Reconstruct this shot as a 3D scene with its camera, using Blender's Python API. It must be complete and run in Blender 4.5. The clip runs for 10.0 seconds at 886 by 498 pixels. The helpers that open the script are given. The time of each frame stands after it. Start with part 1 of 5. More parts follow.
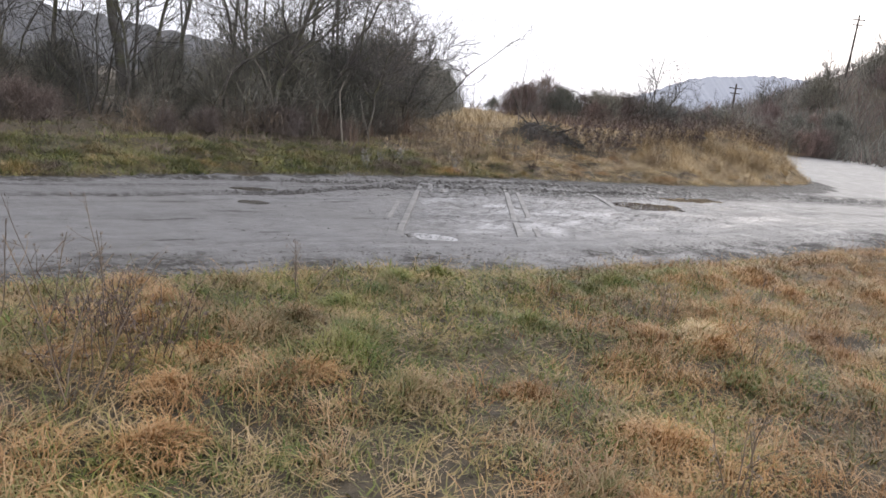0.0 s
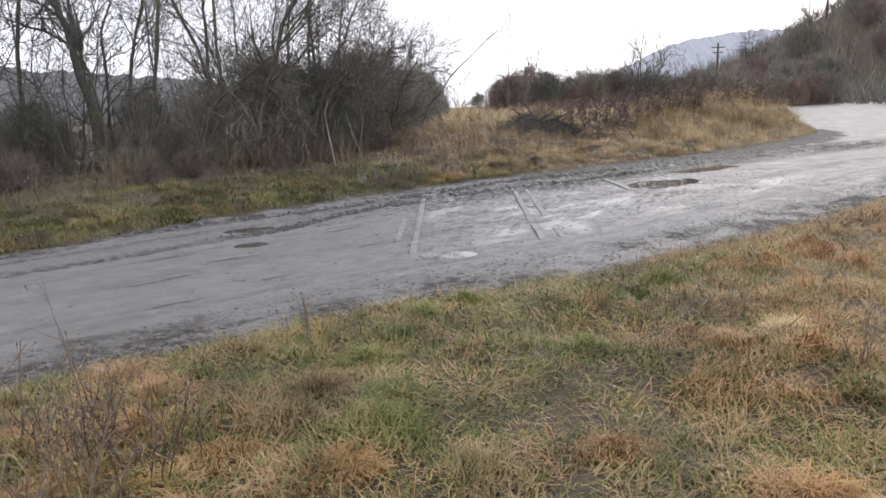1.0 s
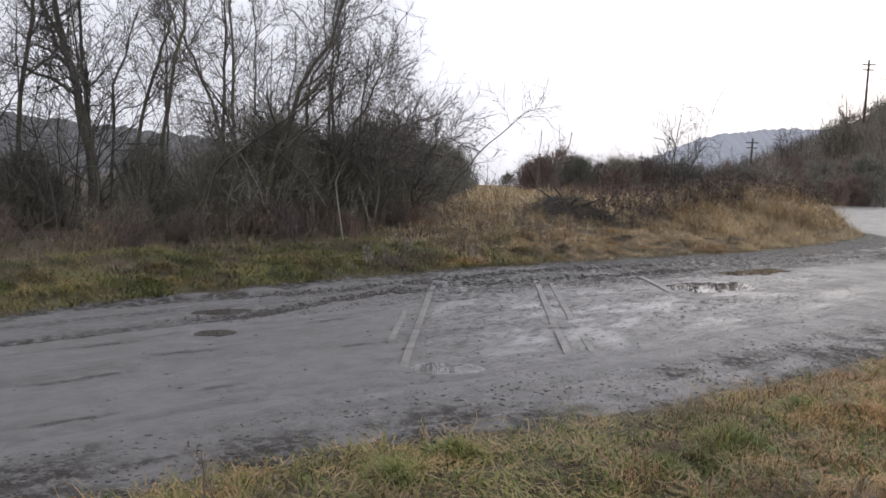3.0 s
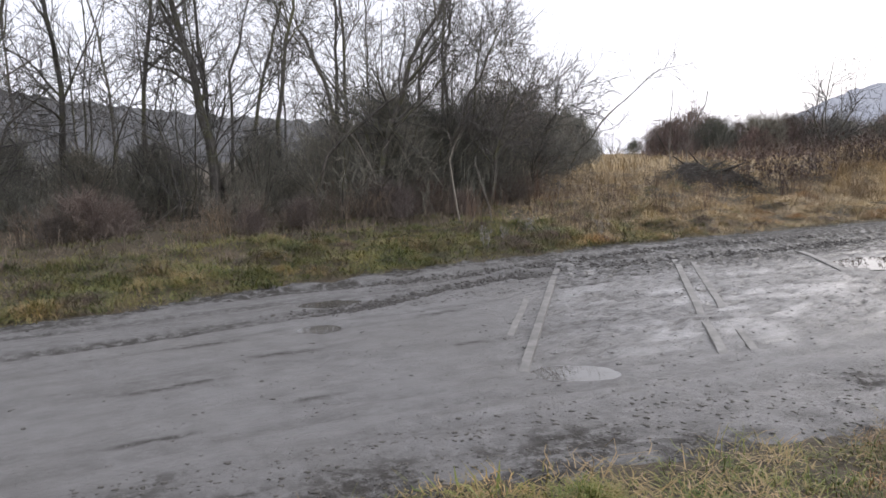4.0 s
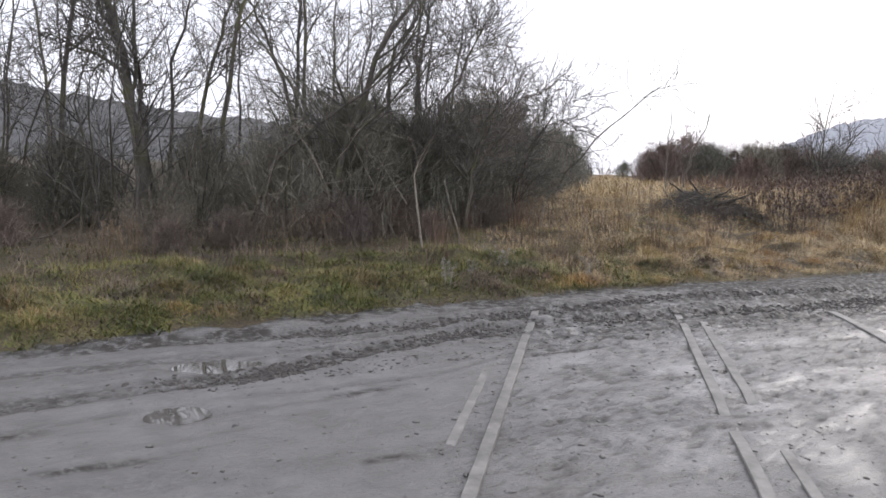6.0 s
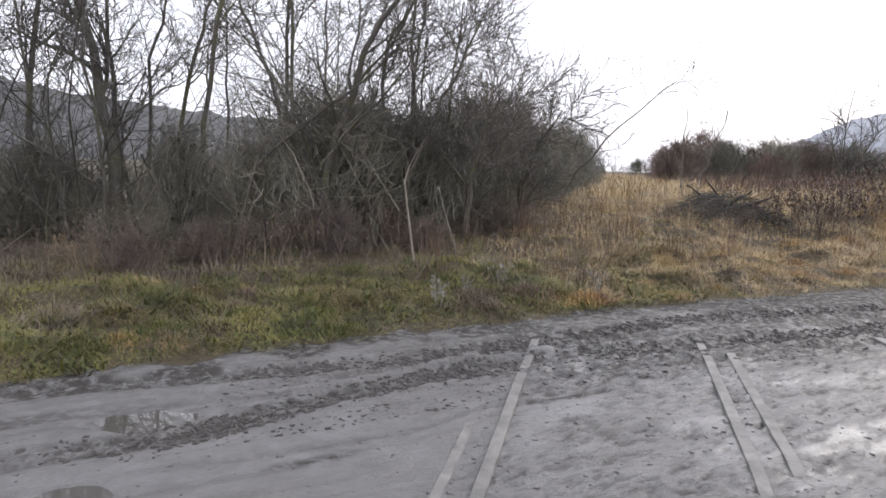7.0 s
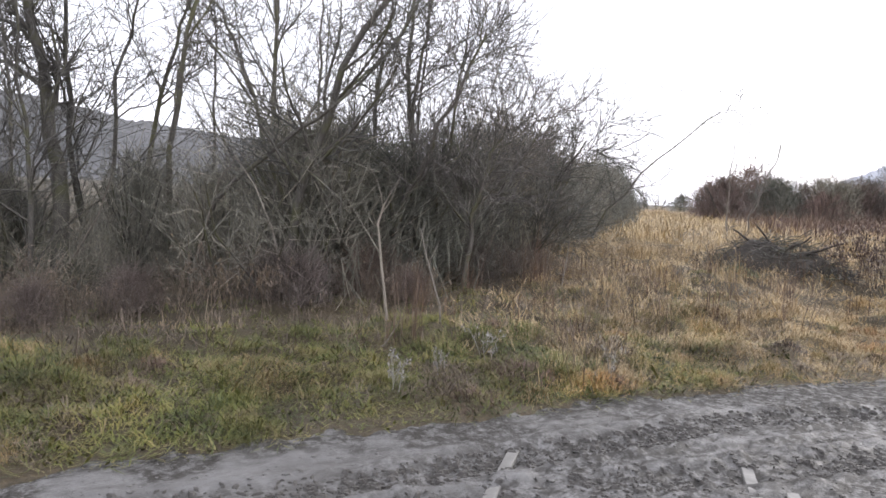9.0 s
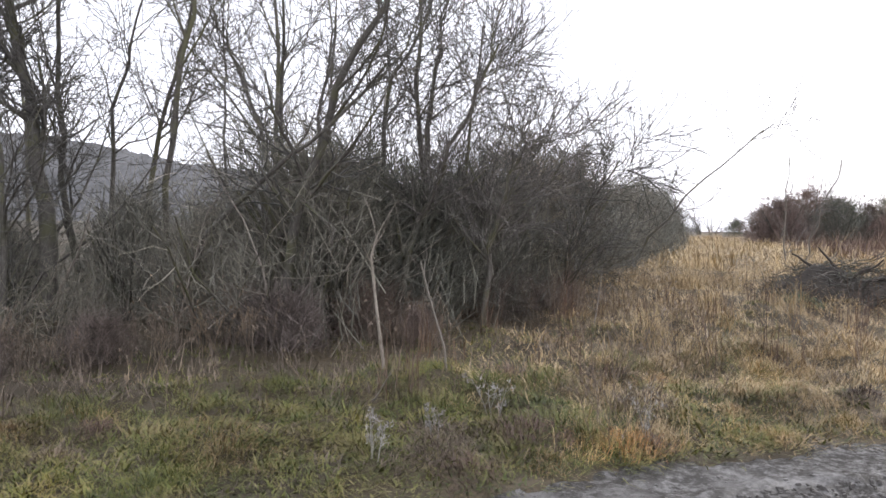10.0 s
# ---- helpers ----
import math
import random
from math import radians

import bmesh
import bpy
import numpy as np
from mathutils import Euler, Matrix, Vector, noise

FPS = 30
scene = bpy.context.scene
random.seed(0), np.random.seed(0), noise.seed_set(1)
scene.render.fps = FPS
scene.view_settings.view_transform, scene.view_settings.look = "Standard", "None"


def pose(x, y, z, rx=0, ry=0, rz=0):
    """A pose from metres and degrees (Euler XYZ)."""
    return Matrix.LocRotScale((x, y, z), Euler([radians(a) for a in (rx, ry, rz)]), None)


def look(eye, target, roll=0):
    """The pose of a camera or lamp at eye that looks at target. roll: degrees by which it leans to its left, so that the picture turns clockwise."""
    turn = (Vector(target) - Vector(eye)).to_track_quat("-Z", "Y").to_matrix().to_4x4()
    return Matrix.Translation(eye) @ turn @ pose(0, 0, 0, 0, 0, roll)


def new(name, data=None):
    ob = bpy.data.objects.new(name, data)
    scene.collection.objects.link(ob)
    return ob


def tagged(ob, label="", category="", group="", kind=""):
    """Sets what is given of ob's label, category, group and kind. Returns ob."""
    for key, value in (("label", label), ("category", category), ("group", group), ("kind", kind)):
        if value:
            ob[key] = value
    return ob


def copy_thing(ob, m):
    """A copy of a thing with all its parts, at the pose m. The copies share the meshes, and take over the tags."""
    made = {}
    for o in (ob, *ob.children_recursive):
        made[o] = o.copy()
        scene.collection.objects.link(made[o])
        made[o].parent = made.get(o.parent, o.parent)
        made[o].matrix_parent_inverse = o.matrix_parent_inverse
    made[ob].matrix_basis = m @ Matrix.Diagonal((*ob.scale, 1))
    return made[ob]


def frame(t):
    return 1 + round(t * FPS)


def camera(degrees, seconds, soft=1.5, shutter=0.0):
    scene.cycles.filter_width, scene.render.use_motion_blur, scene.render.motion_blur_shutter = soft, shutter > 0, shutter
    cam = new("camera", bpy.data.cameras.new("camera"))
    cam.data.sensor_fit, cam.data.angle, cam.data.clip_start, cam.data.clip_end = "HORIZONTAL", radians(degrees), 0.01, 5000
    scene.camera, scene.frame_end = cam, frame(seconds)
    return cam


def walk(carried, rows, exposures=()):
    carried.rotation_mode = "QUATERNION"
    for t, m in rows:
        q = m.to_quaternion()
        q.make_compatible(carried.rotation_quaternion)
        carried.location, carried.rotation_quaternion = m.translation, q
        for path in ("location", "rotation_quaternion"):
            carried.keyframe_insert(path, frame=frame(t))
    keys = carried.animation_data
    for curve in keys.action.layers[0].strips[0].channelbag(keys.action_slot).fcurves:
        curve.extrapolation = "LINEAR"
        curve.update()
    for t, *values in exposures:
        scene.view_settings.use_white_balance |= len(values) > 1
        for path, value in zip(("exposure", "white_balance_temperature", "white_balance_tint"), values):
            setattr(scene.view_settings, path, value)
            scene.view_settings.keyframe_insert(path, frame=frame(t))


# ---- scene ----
cam = camera(65.3, 10.0, soft=1.6)
METRES, EYE, TILT, LEAN, TURN = 9.259, 1.5, 0.0, 0.0, 0.0
ROWS = [
    (0.0, 0.0, 0.0, 0.0, 1.36, -11.76, -6.53),
    (0.5, 0.0005, 0.0399, -0.0029, 3.24, -11.68, -6.72),
    (1.0, -0.0152, 0.0762, 0.0028, 0.09, -11.52, 2.02),
    (1.5, -0.0114, 0.1158, 0.0026, -3.24, -4.28, -1.57),
    (2.0, -0.006, 0.1553, -0.0005, 1.49, -6.38, -3.04),
    (3.5, 0.0036, 0.2759, 0.0076, 4.17, -5.02, 0.04),
    (4.0, -0.0009, 0.3251, 0.0053, 12.56, -7.53, 1.23),
    (4.5, -0.0091, 0.3829, 0.0081, 8.83, -7.58, 0.36),
    (5.0, -0.0031, 0.4376, 0.0134, 9.3, -6.62, -0.64),
    (5.5, -0.0063, 0.4906, 0.0114, 10.61, -6.45, -1.57),
    (7.0, 0.0005, 0.6527, 0.0227, 12.75, -6.76, -1.49),
    (7.5, 0.0006, 0.7136, 0.0335, 9.99, -6.91, -2.79),
    (8.0, 0.0121, 0.7624, 0.0349, 11.62, -6.37, -2.59),
    (8.5, 0.0207, 0.8069, 0.0368, 18.54, -8.32, -1.93),
    (9.0, 0.0263, 0.8624, 0.0369, 16.25, -4.44, -2.65),
    (9.5, 0.0372, 0.9222, 0.0327, 21.58, -2.98, -1.42),
    (10.0, 0.0423, 0.9841, 0.0327, 20.28, -1.84, -1.0),
]
walk(cam, [(t, pose(0, 0, EYE, TILT, LEAN, TURN) @ pose(METRES * x, METRES * y, METRES * z, 90 + pitch, roll, yaw)) for t, x, y, z, yaw, pitch, roll in ROWS],
     exposures=[(0.0, 0.15), (0.5, 0.2), (1.5, 0.1), (2.0, -0.33), (3.5, -0.36), (4.0, 0.0), (5.5, 0.05), (7.0, 0.2), (8.0, 0.34), (8.5, 0.5), (9.0, 0.55), (9.5, 0.28), (10.0, 0.45)])

# ---- light: an overcast winter sky ----
world = bpy.data.worlds.new("overcast")
scene.world = world
world.use_nodes = True
wn, wl = world.node_tree.nodes, world.node_tree.links
sky = wn.new("ShaderNodeTexSky")
sky.sky_type = "NISHITA"
sky.sun_disc = False
sky.sun_elevation, sky.sun_rotation = radians(24), radians(35)
sky.air_density, sky.dust_density = 1.0, 4.0
cloud = wn.new("ShaderNodeMix")
cloud.data_type = "RGBA"
cloud.inputs[0].default_value = 0.86
cloud.inputs[7].default_value = (12.4, 12.5, 13.9, 1)
wl.new(sky.outputs[0], cloud.inputs[6])
wl.new(cloud.outputs[2], wn["Background"].inputs[0])
wn["Background"].inputs[1].default_value = 0.11

sun = new("sun", bpy.data.lights.new("sun", "SUN"))
sun.data.energy, sun.data.angle, sun.data.color = 0.8, radians(35), (1.0, 0.97, 0.93)
sun.matrix_world = look((20, 28, 22), (0, 0, 0))

# ---- materials ----
def nodes_of(name):
    m = bpy.data.materials.new(name)
    m.use_nodes = True
    t = m.node_tree
    return m, t.nodes, t.links, t.nodes["Principled BSDF"]


def place_noise(n, l, scale, detail=4.0, rough=0.6, stretch=(1, 1, 1), turn=0.0):
    g = n.new("ShaderNodeNewGeometry")
    mp = n.new("ShaderNodeMapping")
    mp.inputs["Scale"].default_value = stretch
    if turn:
        spin = n.new("ShaderNodeMapping")
        spin.inputs["Rotation"].default_value = (0, 0, radians(turn))
        l.new(g.outputs["Position"], spin.inputs[0])
        l.new(spin.outputs[0], mp.inputs[0])
    else:
        l.new(g.outputs["Position"], mp.inputs[0])
    tx = n.new("ShaderNodeTexNoise")
    tx.inputs["Scale"].default_value, tx.inputs["Detail"].default_value, tx.inputs["Roughness"].default_value = scale, detail, rough
    l.new(mp.outputs[0], tx.inputs["Vector"])
    return tx.outputs["Fac"]


def ramp(n, l, fac, stops):
    r = n.new("ShaderNodeValToRGB")
    while len(r.color_ramp.elements) < len(stops):
        r.color_ramp.elements.new(0.5)
    for e, (at, c) in zip(r.color_ramp.elements, stops):
        e.position, e.color = at, (*c, 1)
    l.new(fac, r.inputs[0])
    return r.outputs[0]


def blend(n, l, fac, a, b, mode="MIX"):
    x = n.new("ShaderNodeMix")
    x.data_type, x.blend_type = "RGBA", mode
    for value, socket in ((fac, x.inputs[0]), (a, x.inputs[6]), (b, x.inputs[7])):
        if isinstance(value, (int, float)):
            socket.default_value = value
        elif isinstance(value, tuple):
            socket.default_value = (*value, 1)
        else:
            l.new(value, socket)
    return x.outputs[2]


def span(n, l, fac, a, b, c, d):
    r = n.new("ShaderNodeMapRange")
    for i, v in enumerate((a, b, c, d)):
        r.inputs[1 + i].default_value = v
    l.new(fac, r.inputs[0])
    return r.outputs[0]


def relief(n, l, height, strength, distance, shader):
    b = n.new("ShaderNodeBump")
    b.inputs["Strength"].default_value, b.inputs["Distance"].default_value = strength, distance
    l.new(height, b.inputs["Height"])
    l.new(b.outputs[0], shader.inputs["Normal"])


def blade_material(name, stops, patch=0.7, rough=0.6):
    """Thin leaves: each blade has its own tint, and patches shift the tint as a whole."""
    m, n, l, p = nodes_of(name)
    g = n.new("ShaderNodeNewGeometry")
    big = place_noise(n, l, patch, 3)
    wide = place_noise(n, l, 1.1, 3)
    mixed = n.new("ShaderNodeMath")
    mixed.operation = "MULTIPLY_ADD"
    mixed.inputs[1].default_value = 0.42
    l.new(g.outputs["Random Per Island"], mixed.inputs[0])
    l.new(span(n, l, big, 0.33, 0.67, 0.0, 0.58), mixed.inputs[2])
    c = ramp(n, l, mixed.outputs[0], stops)
    c = blend(n, l, 1.0, c, ramp(n, l, wide, [(0.32, (0.62, 0.6, 0.62)), (0.5, (1.0, 1.0, 1.0)), (0.68, (1.22, 1.14, 0.95))]), "MULTIPLY")
    l.new(c, p.inputs["Base Color"])
    p.inputs["Roughness"].default_value = rough
    p.inputs["Specular IOR Level"].default_value = 0.3
    return m


def bark_material(name, dark, pale, moss=None, by_object=0.35):
    m, n, l, p = nodes_of(name)
    fine = place_noise(n, l, 40, 3, 0.7, (1, 1, 0.25))
    c = blend(n, l, span(n, l, fine, 0.35, 0.7, 0, 1), dark, pale)
    if moss:
        c = blend(n, l, span(n, l, place_noise(n, l, 2.2, 3), 0.48, 0.62, 0, 0.85), c, moss)
    o = n.new("ShaderNodeObjectInfo")
    tint = ramp(n, l, o.outputs["Random"], [(0, (1 - by_object,) * 3), (1, (1 + by_object, 1 + by_object * 0.9, 1 + by_object * 0.8))])
    c = blend(n, l, 1.0, c, tint, "MULTIPLY")
    l.new(c, p.inputs["Base Color"])
    p.inputs["Roughness"].default_value = 0.75
    relief(n, l, fine, 0.5, 0.01, p)
    return m


def twig_material(name, stops):
    m, n, l, p = nodes_of(name)
    g = n.new("ShaderNodeNewGeometry")
    c = ramp(n, l, g.outputs["Random Per Island"], stops)
    o = n.new("ShaderNodeObjectInfo")
    tint = ramp(n, l, o.outputs["Random"], [(0, (0.72, 0.75, 0.7)), (0.5, (1, 1, 1)), (1, (1.22, 1.14, 1.05))])
    l.new(blend(n, l, 1.0, c, tint, "MULTIPLY"), p.inputs["Base Color"])
    p.inputs["Roughness"].default_value = 0.7
    return m


def mud_material():
    m, n, l, p = nodes_of("wet grey mud")

    def laid(key):
        a = n.new("ShaderNodeAttribute")
        a.attribute_name = key
        return a.outputs["Fac"]
    big, mid, fine = place_noise(n, l, 0.45, 5), place_noise(n, l, 3.5, 6, 0.65), place_noise(n, l, 38, 5, 0.7)
    streak = place_noise(n, l, 2.2, 7, 0.72, (0.3, 2.4, 1), -38.5)
    c = ramp(n, l, mid, [(0.3, (0.142, 0.138, 0.135)), (0.5, (0.178, 0.174, 0.171)), (0.72, (0.212, 0.208, 0.205))])
    c = blend(n, l, span(n, l, big, 0.42, 0.68, 0, 0.4), c, (0.125, 0.118, 0.106))
    c = blend(n, l, span(n, l, streak, 0.52, 0.68, 0, 0.5), c, (0.087, 0.081, 0.074))
    dark = ramp(n, l, fine, [(0.3, (0.038, 0.035, 0.031)), (0.6, (0.068, 0.064, 0.059)), (0.8, (0.106, 0.1, 0.093))])
    mask = n.new("ShaderNodeMath")
    mask.operation = "MULTIPLY"
    l.new(laid("dirt"), mask.inputs[0])
    l.new(span(n, l, place_noise(n, l, 10, 6, 0.75), 0.4, 0.54, 0.15, 1.0), mask.inputs[1])
    c = blend(n, l, mask.outputs[0], c, dark)
    c = blend(n, l, span(n, l, fine, 0.62, 0.76, 0, 0.45), c, (0.053, 0.047, 0.04))
    fleck = place_noise(n, l, 13, 5, 0.7, (0.55, 1.6, 1), -38.5)
    speck = n.new("ShaderNodeMath")
    speck.operation = "MULTIPLY"
    l.new(laid("crumbly"), speck.inputs[0])
    l.new(span(n, l, fleck, 0.53, 0.6, 0, 0.6), speck.inputs[1])
    c = blend(n, l, speck.outputs[0], c, (0.057, 0.052, 0.046))
    l.new(c, p.inputs["Base Color"])
    dry = span(n, l, place_noise(n, l, 1.6, 5, 0.6, (1, 1.6, 1)), 0.36, 0.64, 0.62, 0.42)
    film = place_noise(n, l, 3.2, 5, 0.62, (0.6, 1.5, 1), -38.5)
    sheen = span(n, l, film, 0.35, 0.65, 0.4, 0.2)
    coat = n.new("ShaderNodeMath")
    coat.operation = "MULTIPLY"
    l.new(laid("wet"), coat.inputs[0])
    l.new(span(n, l, film, 0.3, 0.5, 0.55, 1.0), coat.inputs[1])
    l.new(coat.outputs[0], p.inputs["Coat Weight"])
    p.inputs["Coat Roughness"].default_value = 0.12
    p.inputs["Coat IOR"].default_value = 1.34
    x = n.new("ShaderNodeMix")
    l.new(laid("wet"), x.inputs[0])
    l.new(dry, x.inputs[2])
    l.new(sheen, x.inputs[3])
    dull = n.new("ShaderNodeMix")
    l.new(mask.outputs[0], dull.inputs[0])
    l.new(x.outputs[0], dull.inputs[2])
    dull.inputs[3].default_value = 0.85
    l.new(dull.outputs[0], p.inputs["Roughness"])
    l.new(span(n, l, mask.outputs[0], 0, 1, 0.36, 0.1), p.inputs["Specular IOR Level"])
    relief(n, l, blend(n, l, 0.45, blend(n, l, 0.75, streak, fleck), fine), 0.8, 0.035, p)
    return m


def soil_material():
    m, n, l, p = nodes_of("damp soil and thatch")
    big, fine = place_noise(n, l, 0.35, 5), place_noise(n, l, 22, 5, 0.7)
    c = ramp(n, l, big, [(0.3, (0.055, 0.043, 0.027)), (0.5, (0.1, 0.077, 0.046)), (0.7, (0.15, 0.112, 0.064))])
    c = blend(n, l, span(n, l, fine, 0.35, 0.65, 0, 0.8), c, (0.038, 0.032, 0.021))
    l.new(c, p.inputs["Base Color"])
    p.inputs["Roughness"].default_value = 0.85
    relief(n, l, fine, 0.7, 0.04, p)
    return m


def plain(name, colour, rough=0.6, metal=0.0, grain=30.0, spread=0.35):
    m, n, l, p = nodes_of(name)
    f = place_noise(n, l, grain, 4, 0.65)
    lo, hi = tuple(c * (1 - spread) for c in colour), tuple(c * (1 + spread) for c in colour)
    l.new(ramp(n, l, f, [(0.3, lo), (0.7, hi)]), p.inputs["Base Color"])
    p.inputs["Roughness"].default_value, p.inputs["Metallic"].default_value = rough, metal
    relief(n, l, f, 0.4, 0.01, p)
    return m


def water_material():
    m, n, l, p = nodes_of("muddy puddle water")
    l.new(ramp(n, l, place_noise(n, l, 2.5, 3), [(0.3, (0.085, 0.08, 0.072)), (0.7, (0.11, 0.105, 0.097))]), p.inputs["Base Color"])
    p.inputs["Roughness"].default_value, p.inputs["IOR"].default_value = 0.02, 1.65
    return m


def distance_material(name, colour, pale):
    """Woods on hills several kilometres off; any mist is put into the given colours."""
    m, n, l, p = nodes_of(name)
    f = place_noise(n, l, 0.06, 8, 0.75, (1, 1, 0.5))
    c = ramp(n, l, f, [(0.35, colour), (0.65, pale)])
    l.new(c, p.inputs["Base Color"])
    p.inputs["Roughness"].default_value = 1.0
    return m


MUD, SOIL, WATER = mud_material(), soil_material(), water_material()
STRAW = blade_material("straw grass", [(0.0, (0.135, 0.066, 0.028)), (0.25, (0.285, 0.155, 0.066)), (0.5, (0.375, 0.22, 0.098)), (0.75, (0.45, 0.31, 0.17)), (1.0, (0.27, 0.135, 0.058))], 5.0)
MIXED = blade_material("half green grass", [(0.0, (0.05, 0.058, 0.022)), (0.22, (0.125, 0.135, 0.042)), (0.42, (0.22, 0.18, 0.072)), (0.6, (0.32, 0.225, 0.11)), (0.8, (0.4, 0.3, 0.17)), (1.0, (0.14, 0.08, 0.046))], 5.0)
GREEN = blade_material("winter green grass", [(0.0, (0.05, 0.07, 0.022)), (0.3, (0.105, 0.14, 0.034)), (0.6, (0.19, 0.2, 0.054)), (0.82, (0.27, 0.23, 0.1)), (1.0, (0.18, 0.12, 0.062))], 4.0)
GOLD = blade_material("golden dry grass", [(0.0, (0.22, 0.155, 0.08)), (0.3, (0.38, 0.28, 0.15)), (0.65, (0.51, 0.395, 0.235)), (1.0, (0.57, 0.475, 0.33))], 1.6)
DARK_WEED = blade_material("withered dark weeds", [(0.0, (0.053, 0.038, 0.032)), (0.5, (0.106, 0.076, 0.062)), (1.0, (0.19, 0.141, 0.11))], 3.0)
WEED = blade_material("dead brown weeds", [(0.0, (0.1, 0.08, 0.065)), (0.5, (0.18, 0.143, 0.112)), (1.0, (0.31, 0.25, 0.19))], 3.0)
RUSSET = blade_material("russet dead weeds", [(0.0, (0.075, 0.048, 0.04)), (0.5, (0.15, 0.1, 0.078)), (1.0, (0.26, 0.19, 0.14))], 1.2)
BANK = blade_material("olive bank grass", [(0.0, (0.034, 0.042, 0.022)), (0.25, (0.078, 0.095, 0.034)), (0.5, (0.155, 0.163, 0.046)), (0.75, (0.235, 0.2, 0.09)), (1.0, (0.115, 0.088, 0.064))], 2.5)
HERB = blade_material("pale green herb leaves", [(0.0, (0.06, 0.1, 0.06)), (1.0, (0.16, 0.22, 0.14))], 4.0)
FLUFF = blade_material("grey seed fluff", [(0.0, (0.19, 0.175, 0.16)), (1.0, (0.4, 0.385, 0.36))], 3.0)
BARK = bark_material("grey bark", (0.07, 0.063, 0.054), (0.155, 0.143, 0.125), (0.115, 0.115, 0.06))
PALE_BARK = bark_material("pale dead bark", (0.152, 0.133, 0.11), (0.274, 0.247, 0.213))
TWIG = twig_material("dark twigs", [(0, (0.075, 0.069, 0.064)), (0.6, (0.13, 0.12, 0.112)), (1, (0.19, 0.175, 0.16))])
SCRUB = twig_material("scrub twigs", [(0, (0.115, 0.115, 0.096)), (0.5, (0.19, 0.187, 0.158)), (0.85, (0.25, 0.242, 0.2)), (1, (0.35, 0.325, 0.275))])
RED_SCRUB = twig_material("reddish scrub twigs", [(0, (0.13, 0.094, 0.084)), (0.6, (0.22, 0.162, 0.144)), (1, (0.31, 0.235, 0.2))])
BRAMBLE = twig_material("bramble stems", [(0, (0.09, 0.068, 0.06)), (0.6, (0.17, 0.135, 0.12)), (1, (0.27, 0.23, 0.205))])
DEBRIS = plain("rotted brushwood and soil", (0.05, 0.042, 0.035), 0.85, 0, 14)
STEEL = plain("mud-smeared rail steel", (0.182, 0.175, 0.164), 0.6, 0.0, 6, 0.42)
CRUMB_MUD = plain("pale mud crumbs", (0.129, 0.124, 0.118), 0.5, 0, 15)
TREAD = plain("dark track mud", (0.065, 0.059, 0.053), 0.55, 0, 15)
CLOD = plain("dark mud clods", (0.091, 0.084, 0.074), 0.6, 0, 20)
POLE = plain("weathered pole wood", (0.091, 0.076, 0.065), 0.8)
# distance haze is put into this pale blue-grey base colour
HILL = distance_material("wooded hill with painted mist", (0.325, 0.34, 0.375), (0.35, 0.365, 0.4))
HILL_NEAR = distance_material("bare wooded slope", (0.075, 0.077, 0.078), (0.145, 0.143, 0.146))


# ---- mesh tools ----
def mesh_of(name, verts, tris, material, smooth=True):
    me = bpy.data.meshes.new(name)
    verts, tris = np.asarray(verts, np.float32).reshape(-1, 3), np.asarray(tris, np.int32).reshape(-1, 3)
    me.vertices.add(len(verts))
    me.vertices.foreach_set("co", verts.ravel())
    me.loops.add(tris.size)
    me.loops.foreach_set("vertex_index", tris.ravel())
    me.polygons.add(len(tris))
    me.polygons.foreach_set("loop_start", np.arange(len(tris), dtype=np.int32) * 3)
    me.polygons.foreach_set("use_smooth", np.full(len(tris), smooth))
    me.update(calc_edges=True)
    me.validate()
    me.materials.append(material)
    return me


def part(name, me, parent, label=""):
    ob = new(name, me)
    ob.parent = parent
    return tagged(ob, label)


def join(pieces):
    """Several (verts, tris) as one."""
    vs, ts, k = [], [], 0
    for v, t in pieces:
        vs.append(np.asarray(v).reshape(-1, 3))
        ts.append(np.asarray(t).reshape(-1, 3) + k)
        k += len(vs[-1])
    return np.concatenate(vs), np.concatenate(ts)


def sheet(X, Y, Z):
    """Triangles over a grid of points."""
    a, b = X.shape
    i = np.arange(a * b).reshape(a, b)
    q = np.stack([i[:-1, :-1], i[1:, :-1], i[1:, 1:], i[:-1, 1:]], -1).reshape(-1, 4)
    tris = np.concatenate([q[:, [0, 1, 2]], q[:, [0, 2, 3]]])
    return np.stack([X, Y, Z], -1).reshape(-1, 3), tris


def tubes(P, R, k=3):
    """Tapered tubes along polylines P (count, points, 3) with radii R (count, points)."""
    N, n, _ = P.shape
    T = np.gradient(P, axis=1)
    T /= np.linalg.norm(T, axis=2, keepdims=True) + 1e-9
    ref = np.array([0.31, 0.52, 0.17]) + np.zeros_like(T)
    A = np.cross(T, ref)
    A /= np.linalg.norm(A, axis=2, keepdims=True) + 1e-9
    B = np.cross(T, A)
    ang = np.arange(k) * 2 * np.pi / k
    ring = P[:, :, None] + R[:, :, None, None] * (A[:, :, None] * np.cos(ang)[:, None] + B[:, :, None] * np.sin(ang)[:, None])
    base = (np.arange(N)[:, None, None] * n + np.arange(n - 1)[None, :, None]) * k
    j = np.arange(k)
    a, b = base + j, base + (j + 1) % k
    tris = np.concatenate([np.stack([a, b, b + k], -1).reshape(-1, 3), np.stack([a, b + k, a + k], -1).reshape(-1, 3)])
    return ring.reshape(-1, 3), tris


